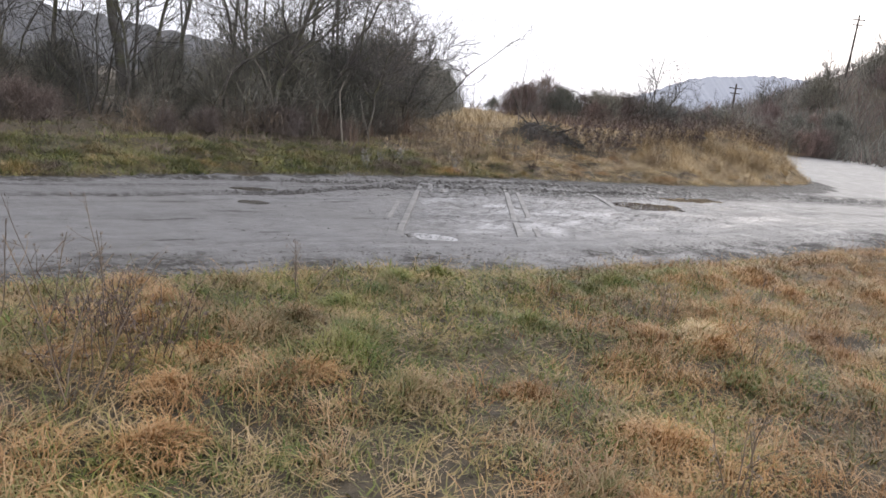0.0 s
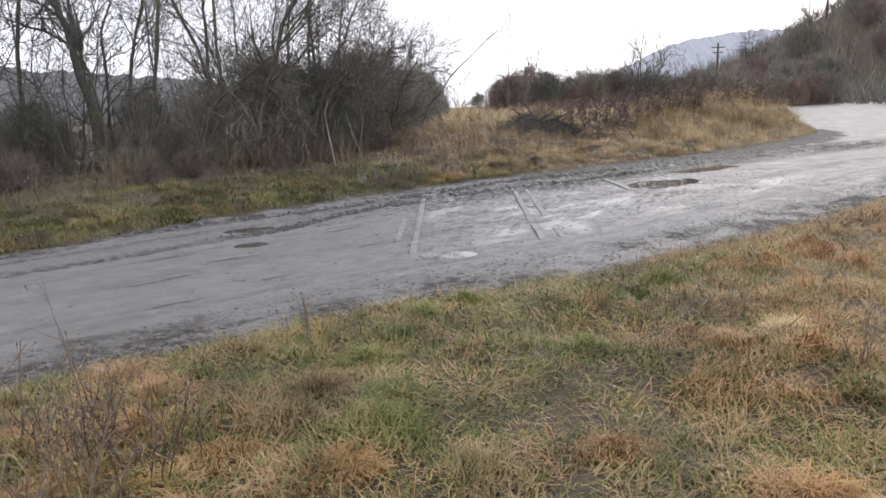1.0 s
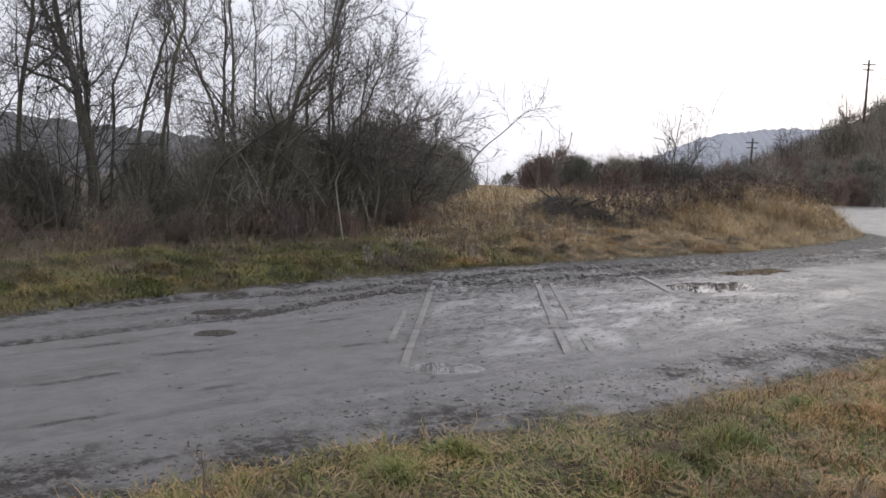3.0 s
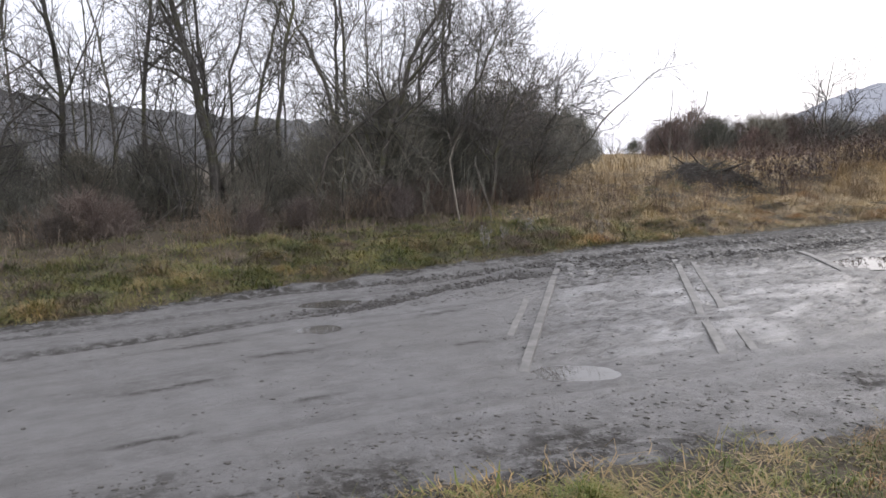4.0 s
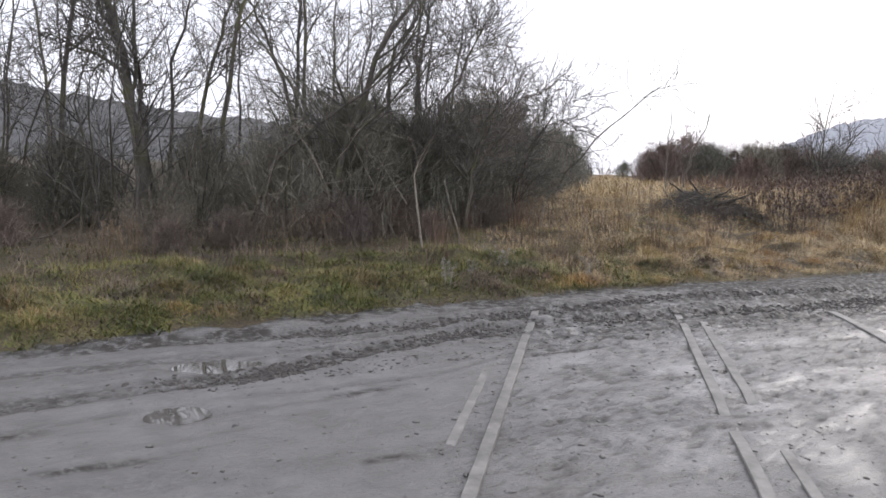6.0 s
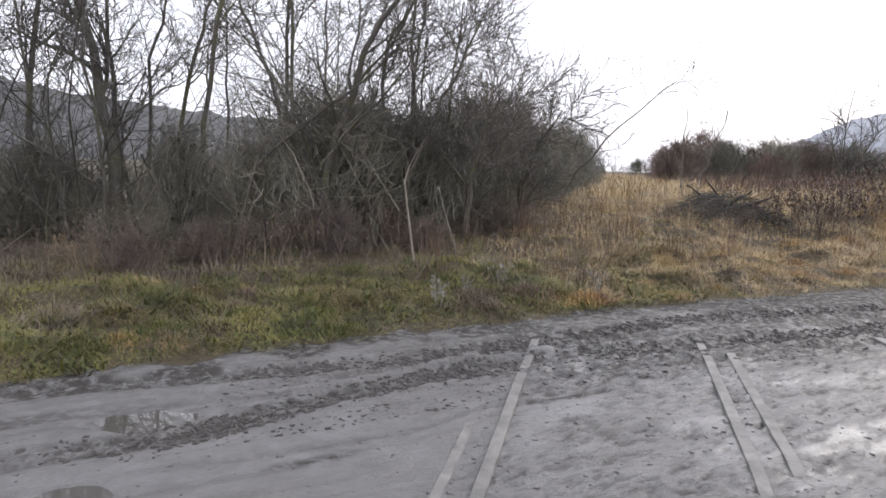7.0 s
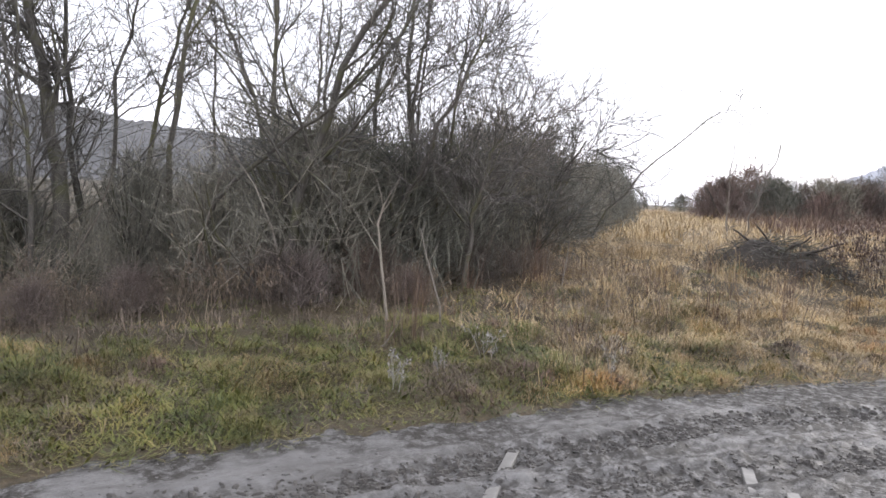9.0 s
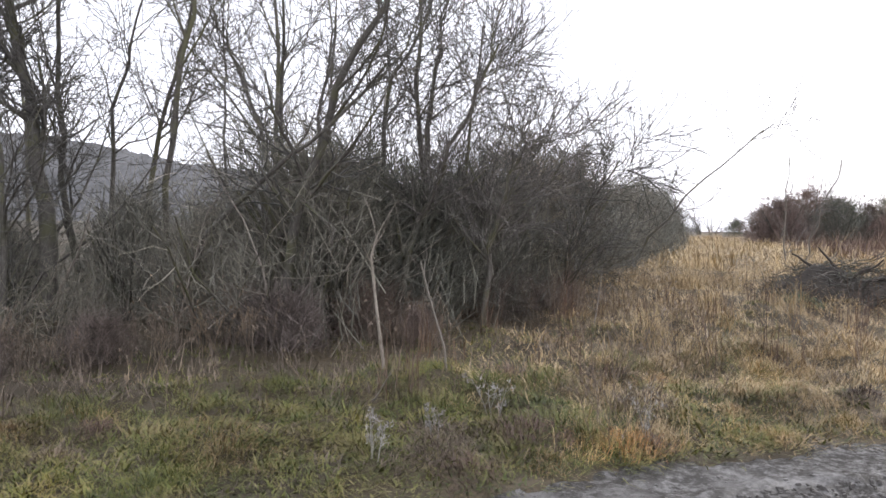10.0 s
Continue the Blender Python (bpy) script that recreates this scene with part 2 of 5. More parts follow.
def grow(rng, P, R, count, reach, length, angle, points, up=0.0, wiggle=0.15, thick=0.6, tip=0.35):
    """Side branches on the branches P, R: count on each, between the shares reach of its length."""
    N, n, _ = P.shape
    i = np.repeat(np.arange(N), count)
    s = rng.uniform(reach[0], reach[1], len(i)) * (n - 1)
    k = np.minimum(s.astype(int), n - 2)
    f = (s - k)[:, None]
    start = P[i, k] * (1 - f) + P[i, k + 1] * f
    d = P[i, k + 1] - P[i, k]
    d /= np.linalg.norm(d, axis=1, keepdims=True) + 1e-9
    r = (R[i, k] * (1 - f[:, 0]) + R[i, k + 1] * f[:, 0]) * thick
    side = np.cross(d, rng.normal(size=d.shape))
    side /= np.linalg.norm(side, axis=1, keepdims=True) + 1e-9
    a = radians(angle) * rng.uniform(0.6, 1.4, len(i))[:, None]
    d = d * np.cos(a) + side * np.sin(a)
    L = rng.uniform(length[0], length[1], len(i))[:, None] / (points - 1)
    Q = [start]
    for _ in range(points - 1):
        d = d + rng.normal(size=d.shape) * wiggle + np.array([0, 0, up])
        d /= np.linalg.norm(d, axis=1, keepdims=True) + 1e-9
        Q.append(Q[-1] + d * L)
    return np.stack(Q, 1), r[:, None] * np.linspace(1, tip, points)


def blades(x, y, z, length, width, lean, bend, azimuth, segments=3, curl=0.0):
    """Arching pointed grass blades, one for each entry of the arrays."""
    N = len(x)
    p = np.stack([x, y, z], -1)
    out = np.stack([np.cos(azimuth), np.sin(azimuth)], -1)
    side = np.stack([-out[:, 1], out[:, 0], np.zeros(N)], -1) * width[:, None] / 2
    rows = []
    twist = curl * np.sin(1e3 * (np.asarray(x) + 1.7 * np.asarray(y)))
    for i in range(segments):
        turned = azimuth + twist * i
        out = np.stack([np.cos(turned), np.sin(turned)], -1)
        w = 1.0 - 0.4 * i / max(1, segments - 1)
        rows += [p - side * w, p + side * w]
        th = lean + bend * i / max(1, segments - 1)
        step = length / segments
        p = p + np.stack([out[:, 0] * np.sin(th) * step, out[:, 1] * np.sin(th) * step, np.cos(th) * step], -1)
    rows.append(p)
    V = np.stack(rows, 1).reshape(-1, 3)
    t = []
    for i in range(segments - 1):
        t += [[2 * i, 2 * i + 1, 2 * i + 3], [2 * i, 2 * i + 3, 2 * i + 2]]
    t.append([2 * segments - 2, 2 * segments - 1, 2 * segments])
    return V, (np.arange(N)[:, None, None] * (2 * segments + 1) + np.array(t)).reshape(-1, 3)


# ---- the lie of the land ----
def smooth(a, b, v):
    t = np.clip((np.asarray(v, float) - a) / (b - a), 0, 1)
    return t * t * (3 - 2 * t)


FAR_X = [-60, -14, -5.3, -3.5, -1.9, -0.8, 0.2, 1.2, 3.0, 7.0, 11.0, 13.6, 14.8, 15.5, 16.2, 17.2, 20, 25, 33, 40, 60, 90]
FAR_Y = [-40, 0.5, 9.0, 11.0, 12.5, 13.4, 14.5, 15.2, 16.6, 19.6, 23.6, 26.9, 29.0, 32.0, 38.0, 50.0, 64, 66, 58, 50, 37, 38]
NEAR_X = [-60, -14, -2.8, -1.8, -0.75, 0.5, 1.55, 3.3, 4.6, 6.5, 9.0, 16, 30, 60, 90]
NEAR_Y = [-47, -5.5, 4.4, 5.15, 5.95, 6.5, 7.08, 8.28, 9.3, 10.7, 12.5, 16.7, 21, 27, 31]
DATUM_Y = [-47, -5.5, 4.4, 5.15, 6.0, 6.75, 7.4, 8.6, 9.7, 11.1, 12.9, 17, 21, 27, 31]


def waves(x, y, scale, seed, octaves=3):
    """Smooth uneven heights, about -1 to 1: lattice noise in a few octaves."""
    table = np.random.RandomState(seed).uniform(-1, 1, (256, 256))
    x, y = np.broadcast_arrays(np.asarray(x, float), np.asarray(y, float))
    z, amp, size = np.zeros(x.shape), 1.0, scale * 0.5
    for k in range(octaves):
        a, b = (x * 0.8 + y * 0.6) / size + 17.3 * k, (y * 0.8 - x * 0.6) / size + 5.1 * k
        i, j = np.floor(a).astype(int), np.floor(b).astype(int)
        u, v = a - i, b - j
        u, v = u * u * (3 - 2 * u), v * v * (3 - 2 * v)
        p, q = table[i % 256, j % 256], table[(i + 1) % 256, j % 256]
        r, t = table[i % 256, (j + 1) % 256], table[(i + 1) % 256, (j + 1) % 256]
        z = z + amp * ((p * (1 - u) + q * u) * (1 - v) + (r * (1 - u) + t * u) * v)
        size, amp = size / 2.1, amp * 0.55
    return z


def far_edge(x):
    return np.interp(x, FAR_X, FAR_Y)


def near_edge(x):
    return np.interp(x, NEAR_X, NEAR_Y)


def datum(x):
    """The line from which the ruts are laid out."""
    return np.interp(x, NEAR_X, DATUM_Y)


def land(x, y):
    """Height of the ground without the road's own relief."""
    x, y = np.asarray(x, float), np.asarray(y, float)
    f, n = far_edge(x), near_edge(x)
    z = 0.1 * smooth(8.0, 13.5, y) + 0.25 * smooth(25, 60, y)
    d = (y - f) * 0.75
    z = z + (0.10 * smooth(0, 0.8, d) + 0.22 * smooth(0.8, 4.0, d)) * smooth(16.5, 15.3, x)
    heap = 0.5 * np.exp(-(((x - 9.6) / 3.0) ** 2 + ((y - 28.2) / 3.0) ** 2)) + 0.4 * np.exp(-(((x - 13.0) / 1.7) ** 2 + ((y - 30.0) / 2.6) ** 2))
    z = z + heap * (1 + 0.16 * waves(x, y, 2.4, 9, 2)) * smooth(0.1, 1.9, d) * smooth(15.6, 14.2, x)
    z = z + 0.55 * smooth(34, 62, y) * smooth(13, 19, x)
    z = z + 0.55 * smooth(16.5, 28, y) * smooth(0.5, 4.5, d) * smooth(15.6, 13.8, x)
    z = z + 0.06 * smooth(0, 0.7, (n - y) * 0.75) + (0.05 * waves(x, y, 2.2, 3) + 0.032 * waves(x, y, 0.75, 6, 2)) * smooth(0.2, 1.2, np.maximum(n - y, d))
    z = z + (0.07 + 0.06 * smooth(-1, 3, x)) * waves(x, y, 0.95, 5, 2) * smooth(0.15, 0.9, d) * smooth(14, 6, d)
    bearing = np.degrees(np.arctan2(x, np.maximum(y, 0.1)))
    rise = (x - 18) * 0.62 + (y - 79) * 0.55
    z = z + 26 * smooth(11, 44, bearing) * smooth(0, 46, rise) * smooth(-5, 5, y)
    return z


def on_road(x, y):
    return (y > near_edge(x)) & (y < far_edge(x))


def axis(lo, hi, step, far, grow_by=1.25):
    mid = np.arange(lo, hi + step / 2, step)
    out, s, up, down = 0, step, [], []
    while out < far:
        s *= grow_by
        out += s
        up.append(hi + out)
        down.append(lo - out)
    return np.concatenate([down[::-1], mid, up])


gx, gy = np.meshgrid(axis(-14, 18, 0.2, 2600), axis(-2, 34, 0.2, 2600), indexing="ij")
inside = smooth(0.0, 0.5, np.minimum(gy - near_edge(gx), far_edge(gx) - gy) * 0.75)
gz = land(gx, gy) - 0.15 * inside + 0.012 * waves(gx, gy, 0.5, 8)
ground = new("ground", mesh_of("ground", *sheet(gx, gy, gz), SOIL))
tagged(ground, "damp soil and flattened grass thatch of the verges", "ground", kind="structure")

# ---- muddy road ----
PUDDLES = [(-0.16, 7.92, 0.3, 0.17, 0.1), (-2.8, 9.86, 0.29, 0.17, 0.5), (-2.52, 8.86, 0.17, 0.14, 0.5),
           (3.75, 12.95, 0.85, 0.4, 0.6), (5.3, 15.2, 0.9, 0.3, 0.65)]


def road_height(x, y):
    n, f = near_edge(x), far_edge(x)
    v = (y - n) / (f - n)
    along = x * 0.78 + y * 0.62
    across, margin = (y - datum(x)) * 0.78, (y - n) * 0.78
    z = land(x, y) + 0.0
    wob = 0.12 * np.sin(along * 0.9) + 0.07 * np.sin(along * 2.3 + 1)
    near_zone = smooth(40, 20, along)
    # wheel ruts along the road, deeper by the far edge
    marks = np.zeros(np.shape(z))
    lanes = [(c + wob * (0.6 + c * 0.1), depth, w, 0.0) for c, depth, w in ((0.35, 0.02, 0.12), (0.62, 0.02, 0.12), (1.05, 0.012, 0.07), (1.3, 0.012, 0.07), (2.35, 0.008, 0.16))]
    lanes += [(np.interp(along, at, by), depth, w, tread) for at, by, depth, w, tread in (
        ((0, 3.6, 4.6, 6.4, 7.2, 8.2, 9.6, 16), (5.3, 5.15, 4.95, 4.85, 4.97, 5.12, 5.45, 5.2), 0.04, 0.15, 1.0),
        ((0, 4.1, 5.2, 6.2, 7.5, 9.9, 16), (3.8, 3.94, 4.28, 4.38, 4.5, 4.57, 4.6), 0.042, 0.15, 1.0),
        ((0, 4.0, 5.4, 6.45, 7.3, 9.0, 16), (3.2, 3.5, 3.45, 3.77, 3.88, 3.75, 3.9), 0.018, 0.05, 0.0),
        ((0, 5.0, 8.0, 11.0, 16), (4.6, 4.62, 4.8, 5.0, 4.95), 0.02, 0.07, 0.4),
        ((0, 4.0, 7.0, 9.0, 16), (4.55, 4.5, 4.1, 4.15, 4.25), 0.016, 0.06, 0.3))]
    for k, (c, depth, w, tread) in enumerate(lanes):
        g = np.exp(-((across - c) / w) ** 4)
        depth = depth * (0.45 + 0.55 * smooth(-2.6, -0.6, x))
        lug = 0.5 + 0.5 * np.sin(along * 2 * np.pi / 0.16 + 16 * np.abs(across - c) + 1.2 * waves(x, y, 1.0, 61, 1))
        broken = np.clip(0.75 + 0.7 * waves(x, y, 2.2, 62 + 3 * k, 3), 0.1, 1.2)
        z = z - depth * near_zone * g * broken * (0.75 + 0.75 * lug * tread)
        z = z + 0.7 * depth * near_zone * np.exp(-((np.abs(across - c) - 1.55 * w) / (0.45 * w)) ** 2) * (0.6 + 0.7 * waves(x, y, 0.3, 63, 2))
        marks = np.maximum(marks, g * np.clip(1.3 * broken, 0, 1) * (0.3 + 0.7 * tread) * (1 - 0.45 * lug * tread))
    # trodden, churned mud between and right of the rails
    churn = smooth(-0.9, -0.3, x) * smooth(9, 4, x) * smooth(0.9, 2.0, across) * smooth(6.5, 4.4, across)
    far_churn = smooth(3.5, 4.2, across) * smooth(6.0, 5.3, across) * 0.75 * near_zone * smooth(-2.0, 0.8, x + waves(x, y, 2.0, 64, 2)) + 0.2 * smooth(3.6, 4.4, across) * smooth(6.0, 5.3, across) * near_zone
    lx, ly = x * 0.78 + y * 0.62, y * 0.78 - x * 0.62
    film = churn * (1 - np.clip(far_churn, 0, 1)) * smooth(0.05, 0.5, waves(lx * 0.55, ly * 1.3, 0.9, 28, 4))
    film = np.maximum(film, 0.9 * np.exp(-(((x - 1.45) / 0.2) ** 2 + ((y - 9.3) / 0.5) ** 2) ** 2))
    lumps = waves(lx * 0.7, ly * 1.2, 0.15, 21, 3)
    chop = np.maximum(0, waves(lx * 0.7, ly * 1.5, 0.17, 26, 2) - 0.15)
    z = z + (churn * (0.007 * lumps - 0.014 * chop) - 0.006 * chop * near_zone) * (1 - 0.9 * film)
    z = z + 0.009 * far_churn * waves(lx * 0.7, ly * 1.3, 0.15, 22, 3)
    z = z + 0.006 * waves(x, y, 1.6, 23, 2) + 0.0035 * waves(lx * 0.4, ly * 1.4, 0.2, 24, 3) * (1 - film)
    # crumbled margins
    edge = smooth(0.7, 0.0, np.minimum(margin, (f - y) * 0.78))
    z = z + 0.015 * edge * waves(x, y, 0.22, 25, 3)
    for px, py, a, b, turn in PUDDLES:
        u, w = (x - px) * math.cos(turn) + (y - py) * math.sin(turn), -(x - px) * math.sin(turn) + (y - py) * math.cos(turn)
        q = ((u / a) ** 2 + (w / b) ** 2) * np.maximum(0.35, 1 + 0.55 * waves(x, y, 0.4, 71, 3))
        k = np.exp(-0.55 * q ** 2)
        level = float(land(px, py))
        z = z * (1 - k) + k * (level - 0.035)
        shore = np.exp(-((np.sqrt(q) - 1.3) / 0.28) ** 2)
        z = z * (1 - shore) + shore * np.maximum(z, level - 0.008)
    out = np.maximum(n - y, y - f) * 0.78 + 0.14 * waves(x, y, 0.8, 31, 3)
    z = z - 0.14 * smooth(-0.12, 0.35, out) - 0.3 * smooth(0.3, 0.8, out)
    fringe = smooth(0.7, 0.1, margin + 0.4 * waves(x, y, 0.9, 65, 3)) + 1.5 * smooth(0.6, 0.05, (f - y) * 0.78 - 1.2 * smooth(0.3, 3, x) + 0.35 * waves(x, y, 0.9, 66, 3))
    hollow = 0
    for hx, hy, a, b in ((-2.9, 7.15, 0.36, 0.05), (-1.8, 7.1, 0.17, 0.04), (-2.45, 6.3, 0.25, 0.035), (-1.7, 5.75, 0.2, 0.03), (-3.3, 8.2, 0.3, 0.05), (-1.5, 9.6, 0.3, 0.04), (-4.0, 8.3, 0.4, 0.05), (-2.5, 8.05, 0.3, 0.05), (-3.1, 10.5, 0.45, 0.05), (-1.05, 8.6, 0.16, 0.03), (-0.1, 11.1, 0.4, 0.025)):
        u, w = (x - hx) * 0.78 + (y - hy) * 0.62, (y - hy) * 0.78 - (x - hx) * 0.62
        hollow = hollow + 1.1 * np.exp(-((u / a) ** 4 + (w / b) ** 2))
    dirt = np.clip(1.0 * fringe + hollow + 0.75 * far_churn + 1.0 * marks + 0.5 * far_churn * waves(lx * 0.3, ly * 2.2, 0.35, 68, 3) + 0.9 * churn * chop, 0, 1)
    crumbly = np.clip(0.2 + 0.8 * churn * (1 - film) + far_churn + fringe, 0, 1)
    wetness = np.clip(0.55 * film + 0.16 * churn + 0.1 * marks + 0.15 * smooth(5, 9, x) * smooth(24, 12, x) * smooth(-0.1, 0.5, waves(lx * 0.3, ly * 1.6, 1.2, 70, 3)), 0, 1)
    return z, dirt, wetness, crumbly


rx = np.concatenate([np.linspace(-60, -15, 24), np.arange(-14, -5, 0.18), np.arange(-5, 6, 0.028), np.arange(6, 18, 0.12), np.linspace(18.3, 90, 70)])
rv = np.linspace(-0.12, 1.1, 250)
RX, RV = np.meshgrid(rx, rv, indexing="ij")
RY = near_edge(RX) + (far_edge(RX) - near_edge(RX)) * RV
RZ, DIRT, WET, CRUMB = road_height(RX, RY)
road = new("road", mesh_of("road", *sheet(RX, RY, RZ), MUD))
for key, values in (("dirt", DIRT), ("wet", WET), ("crumbly", CRUMB)):
    road.data.attributes.new(key, "FLOAT", "POINT").data.foreach_set("value", values.astype(np.float32).ravel())
tagged(road, "wet grey mud road with wheel ruts and churned patches", "road", kind="structure")


def puddle(px, py, a, b, turn):
    """A flat film of water in a hollow of the road, with an uneven shore."""
    ang = np.linspace(0, 2 * np.pi, 40, endpoint=False)
    r = 1.2
    u, w = a * r * np.cos(ang), b * r * np.sin(ang)
    x, y = u * math.cos(turn) - w * math.sin(turn), u * math.sin(turn) + w * math.cos(turn)
    V = np.concatenate([[[0, 0, 0]], np.stack([x, y, np.zeros(40)], -1)])
    i = np.arange(40)
    ob = new("puddle", mesh_of("puddle", V, np.stack([np.zeros(40, int), 1 + i, 1 + (i + 1) % 40], -1), WATER))
    ob.location = (px, py, float(land(px, py)) - 0.013)
    return tagged(ob, "shallow puddle of muddy rainwater on the road", "puddle", "puddles on the road", "structure")


for spec in PUDDLES:
    puddle(*spec)


# ---- rails of the old level crossing ----
def rail(x, y0, y1, label, head=0.066, lift=0.019, bend=0.0, buried=()):
    """A rail head that stands just proud of the mud, worn round at its edges, dipping under it at the ends."""
    s = np.linspace(0, 1, 20)
    y = y0 + (y1 - y0) * s
    prof = [(-0.52, -0.08), (-0.5, -0.006), (-0.44, 0.0), (0.44, 0.0), (0.5, -0.006), (0.52, -0.08)]
    rng = np.random.RandomState(int(abs(x) * 100) + 3)
    dip = 0.05 * (smooth(0.12, 0, s) + smooth(0.88, 1, s)) + 0.002 * waves(y, y * 0, 1.6, 7, 2)
    for at in buried:
        dip = dip + 0.035 * np.exp(-((y - at) / 0.25) ** 2)
    Z = land(np.full(20, x), y) + lift - dip
    X = np.stack([x + bend * s ** 2 + p * head for p, _ in prof], 1)
    V = np.stack([X, np.repeat(y[:, None], 6, 1), Z[:, None] + np.array([h for _, h in prof])], -1)
    ob = new("rail", mesh_of("rail", *sheet(V[..., 0], V[..., 1], V[..., 2])[:2], STEEL, False))
    return tagged(ob, label, "rail", "rails of the level crossing")


rail(-0.53, 7.6, 12.9, "mud-smeared steel running rail sunk in the road", 0.078, buried=(11.75, 12.3))
rail(-0.745, 8.7, 10.6, "short muddy guard rail beside the running rail", 0.065, 0.001)
rail(0.95, 8.2, 13.4, "pale worn steel running rail sunk in mud", 0.08, bend=0.1, buried=(9.75, 12.8))
rail(1.2, 10.0, 12.9, "muddy guard rail parallel to the running rail", 0.08, 0.014, 0.05)
rail(1.2, 8.5, 9.4, "buried end of the muddy guard rail", 0.07, 0.002)
rail(2.9, 11.9, 13.9, "rusty bent bar half buried in mud", 0.1, 0.02, -0.1)


# ---- clods on the road ----
def clods(seed, count, size, x0=-6.0, x1=9.0, v0=0.02, v1=0.98, even=False):
    rng = np.random.RandomState(seed)
    x = rng.uniform(x0, x1, count)
    v = v0 + (v1 - v0) * rng.rand(count) ** (1.6 if even else 1.0)
    y = near_edge(x) + (far_edge(x) - near_edge(x)) * v
    keep = even | (x > -0.8) | (rng.rand(count) < 0.45) | (v > 0.7) | (v < 0.12)
    x, y = x[keep], y[keep]
    z = road_height(x, y)[0]
    s = np.minimum(size * rng.lognormal(0, 0.55, len(x)), 0.022)
    base = np.array([[1, 0, 0], [0.3, 0.9, 0.1], [-0.8, 0.5, 0], [-0.7, -0.6, 0.1], [0.4, -0.9, 0], [0.1, 0.1, 0.7], [0, 0, -0.5]])
    t = np.array([[0, 1, 5], [1, 2, 5], [2, 3, 5], [3, 4, 5], [4, 0, 5], [1, 0, 6], [2, 1, 6], [3, 2, 6], [4, 3, 6], [0, 4, 6]])
    a = rng.uniform(0, 6.28, len(x))
    B = base[None] * rng.uniform(0.6, 1.3, (len(x), 7, 1))
    B = np.stack([B[..., 0] * np.cos(a)[:, None] * 1.4 - B[..., 1] * np.sin(a)[:, None], B[..., 0] * np.sin(a)[:, None] * 1.4 + B[..., 1] * np.cos(a)[:, None], B[..., 2] * 0.55], -1)
    V = B * s[:, None, None] + np.stack([x, y, z], -1)[:, None]
    return V.reshape(-1, 3), (np.arange(len(x))[:, None, None] * 7 + t).reshape(-1, 3)


tagged(new("mud_clods", mesh_of("mud_clods", *clods(5, 9000, 0.0045), CLOD)), "small dark clods and stones scattered on the mud", "mud clods", kind="stuff")


tagged(new("mud_crumbs", mesh_of("mud_crumbs", *clods(7, 4500, 0.008, -3.0, 6.5, 0.1, 0.98), CRUMB_MUD)), "pale crumbs of trodden mud on the road", "mud crumbs", kind="stuff")
tagged(new("mud_crumbs", mesh_of("mud_crumbs", *clods(8, 3500, 0.0075, -2.6, 6.5, 0.64, 0.86, True), TREAD)), "dark crumbled mud thrown up in the wheel tracks", "mud crumbs", kind="stuff")


def track_crumbs(seed, count, at, by, wide):
    """Lumps thrown up by the tyre lugs along one track, in steps of a lug."""
    rng = np.random.RandomState(seed)
    along = 0.08 * np.round(rng.uniform(3.0, 13.0, count) / 0.08) + rng.normal(0, 0.018, count)
    across = np.interp(along, at, by) + wide * rng.uniform(-1, 1, count)
    along = along + 0.5 * np.abs(across - np.interp(along, at, by))
    x = np.zeros(count)
    for _ in range(30):
        y = datum(x) + across / 0.78
        x = 0.5 * x + 0.5 * (along - 0.62 * y) / 0.78
    keep = rng.rand(count) < np.clip(0.5 + 0.6 * waves(x, y, 1.6, seed, 2), 0.1, 1) * smooth(-3.2, -1.5, x + 0.4)
    x, y = x[keep], y[keep]
    z = road_height(x, y)[0] + 0.002
    a = rng.uniform(0, 6.28, len(x))
    s = rng.uniform(0.008, 0.026, len(x))
    rim = np.linspace(0, 2 * np.pi, 6, endpoint=False) + rng.uniform(0, 0.6, (len(x), 6))
    R = s[:, None] * rng.uniform(0.7, 1.3, (len(x), 6))
    u, v = 1.7 * R * np.cos(rim), 0.8 * R * np.sin(rim)
    low = np.stack([x[:, None] + u * np.cos(a)[:, None] - v * np.sin(a)[:, None], y[:, None] + u * np.sin(a)[:, None] + v * np.cos(a)[:, None], np.repeat(z[:, None] - 0.008, 6, 1)], -1)
    mid = np.stack([x, y, z], -1)[:, None]
    high = mid + (low - mid) * 0.55
    high[..., 2] = z[:, None] + 0.6 * s[:, None] * rng.uniform(0.6, 1.1, (len(x), 6))
    V = np.concatenate([low, high], 1)
    j = np.arange(6)
    k = (j + 1) % 6
    t = np.concatenate([np.stack([j, k, k + 6], -1), np.stack([j, k + 6, j + 6], -1), np.stack([np.full(4, 6), np.arange(7, 11), np.arange(8, 12)], -1)])
    return V.reshape(-1, 3), (np.arange(len(x))[:, None, None] * 12 + t).reshape(-1, 3)


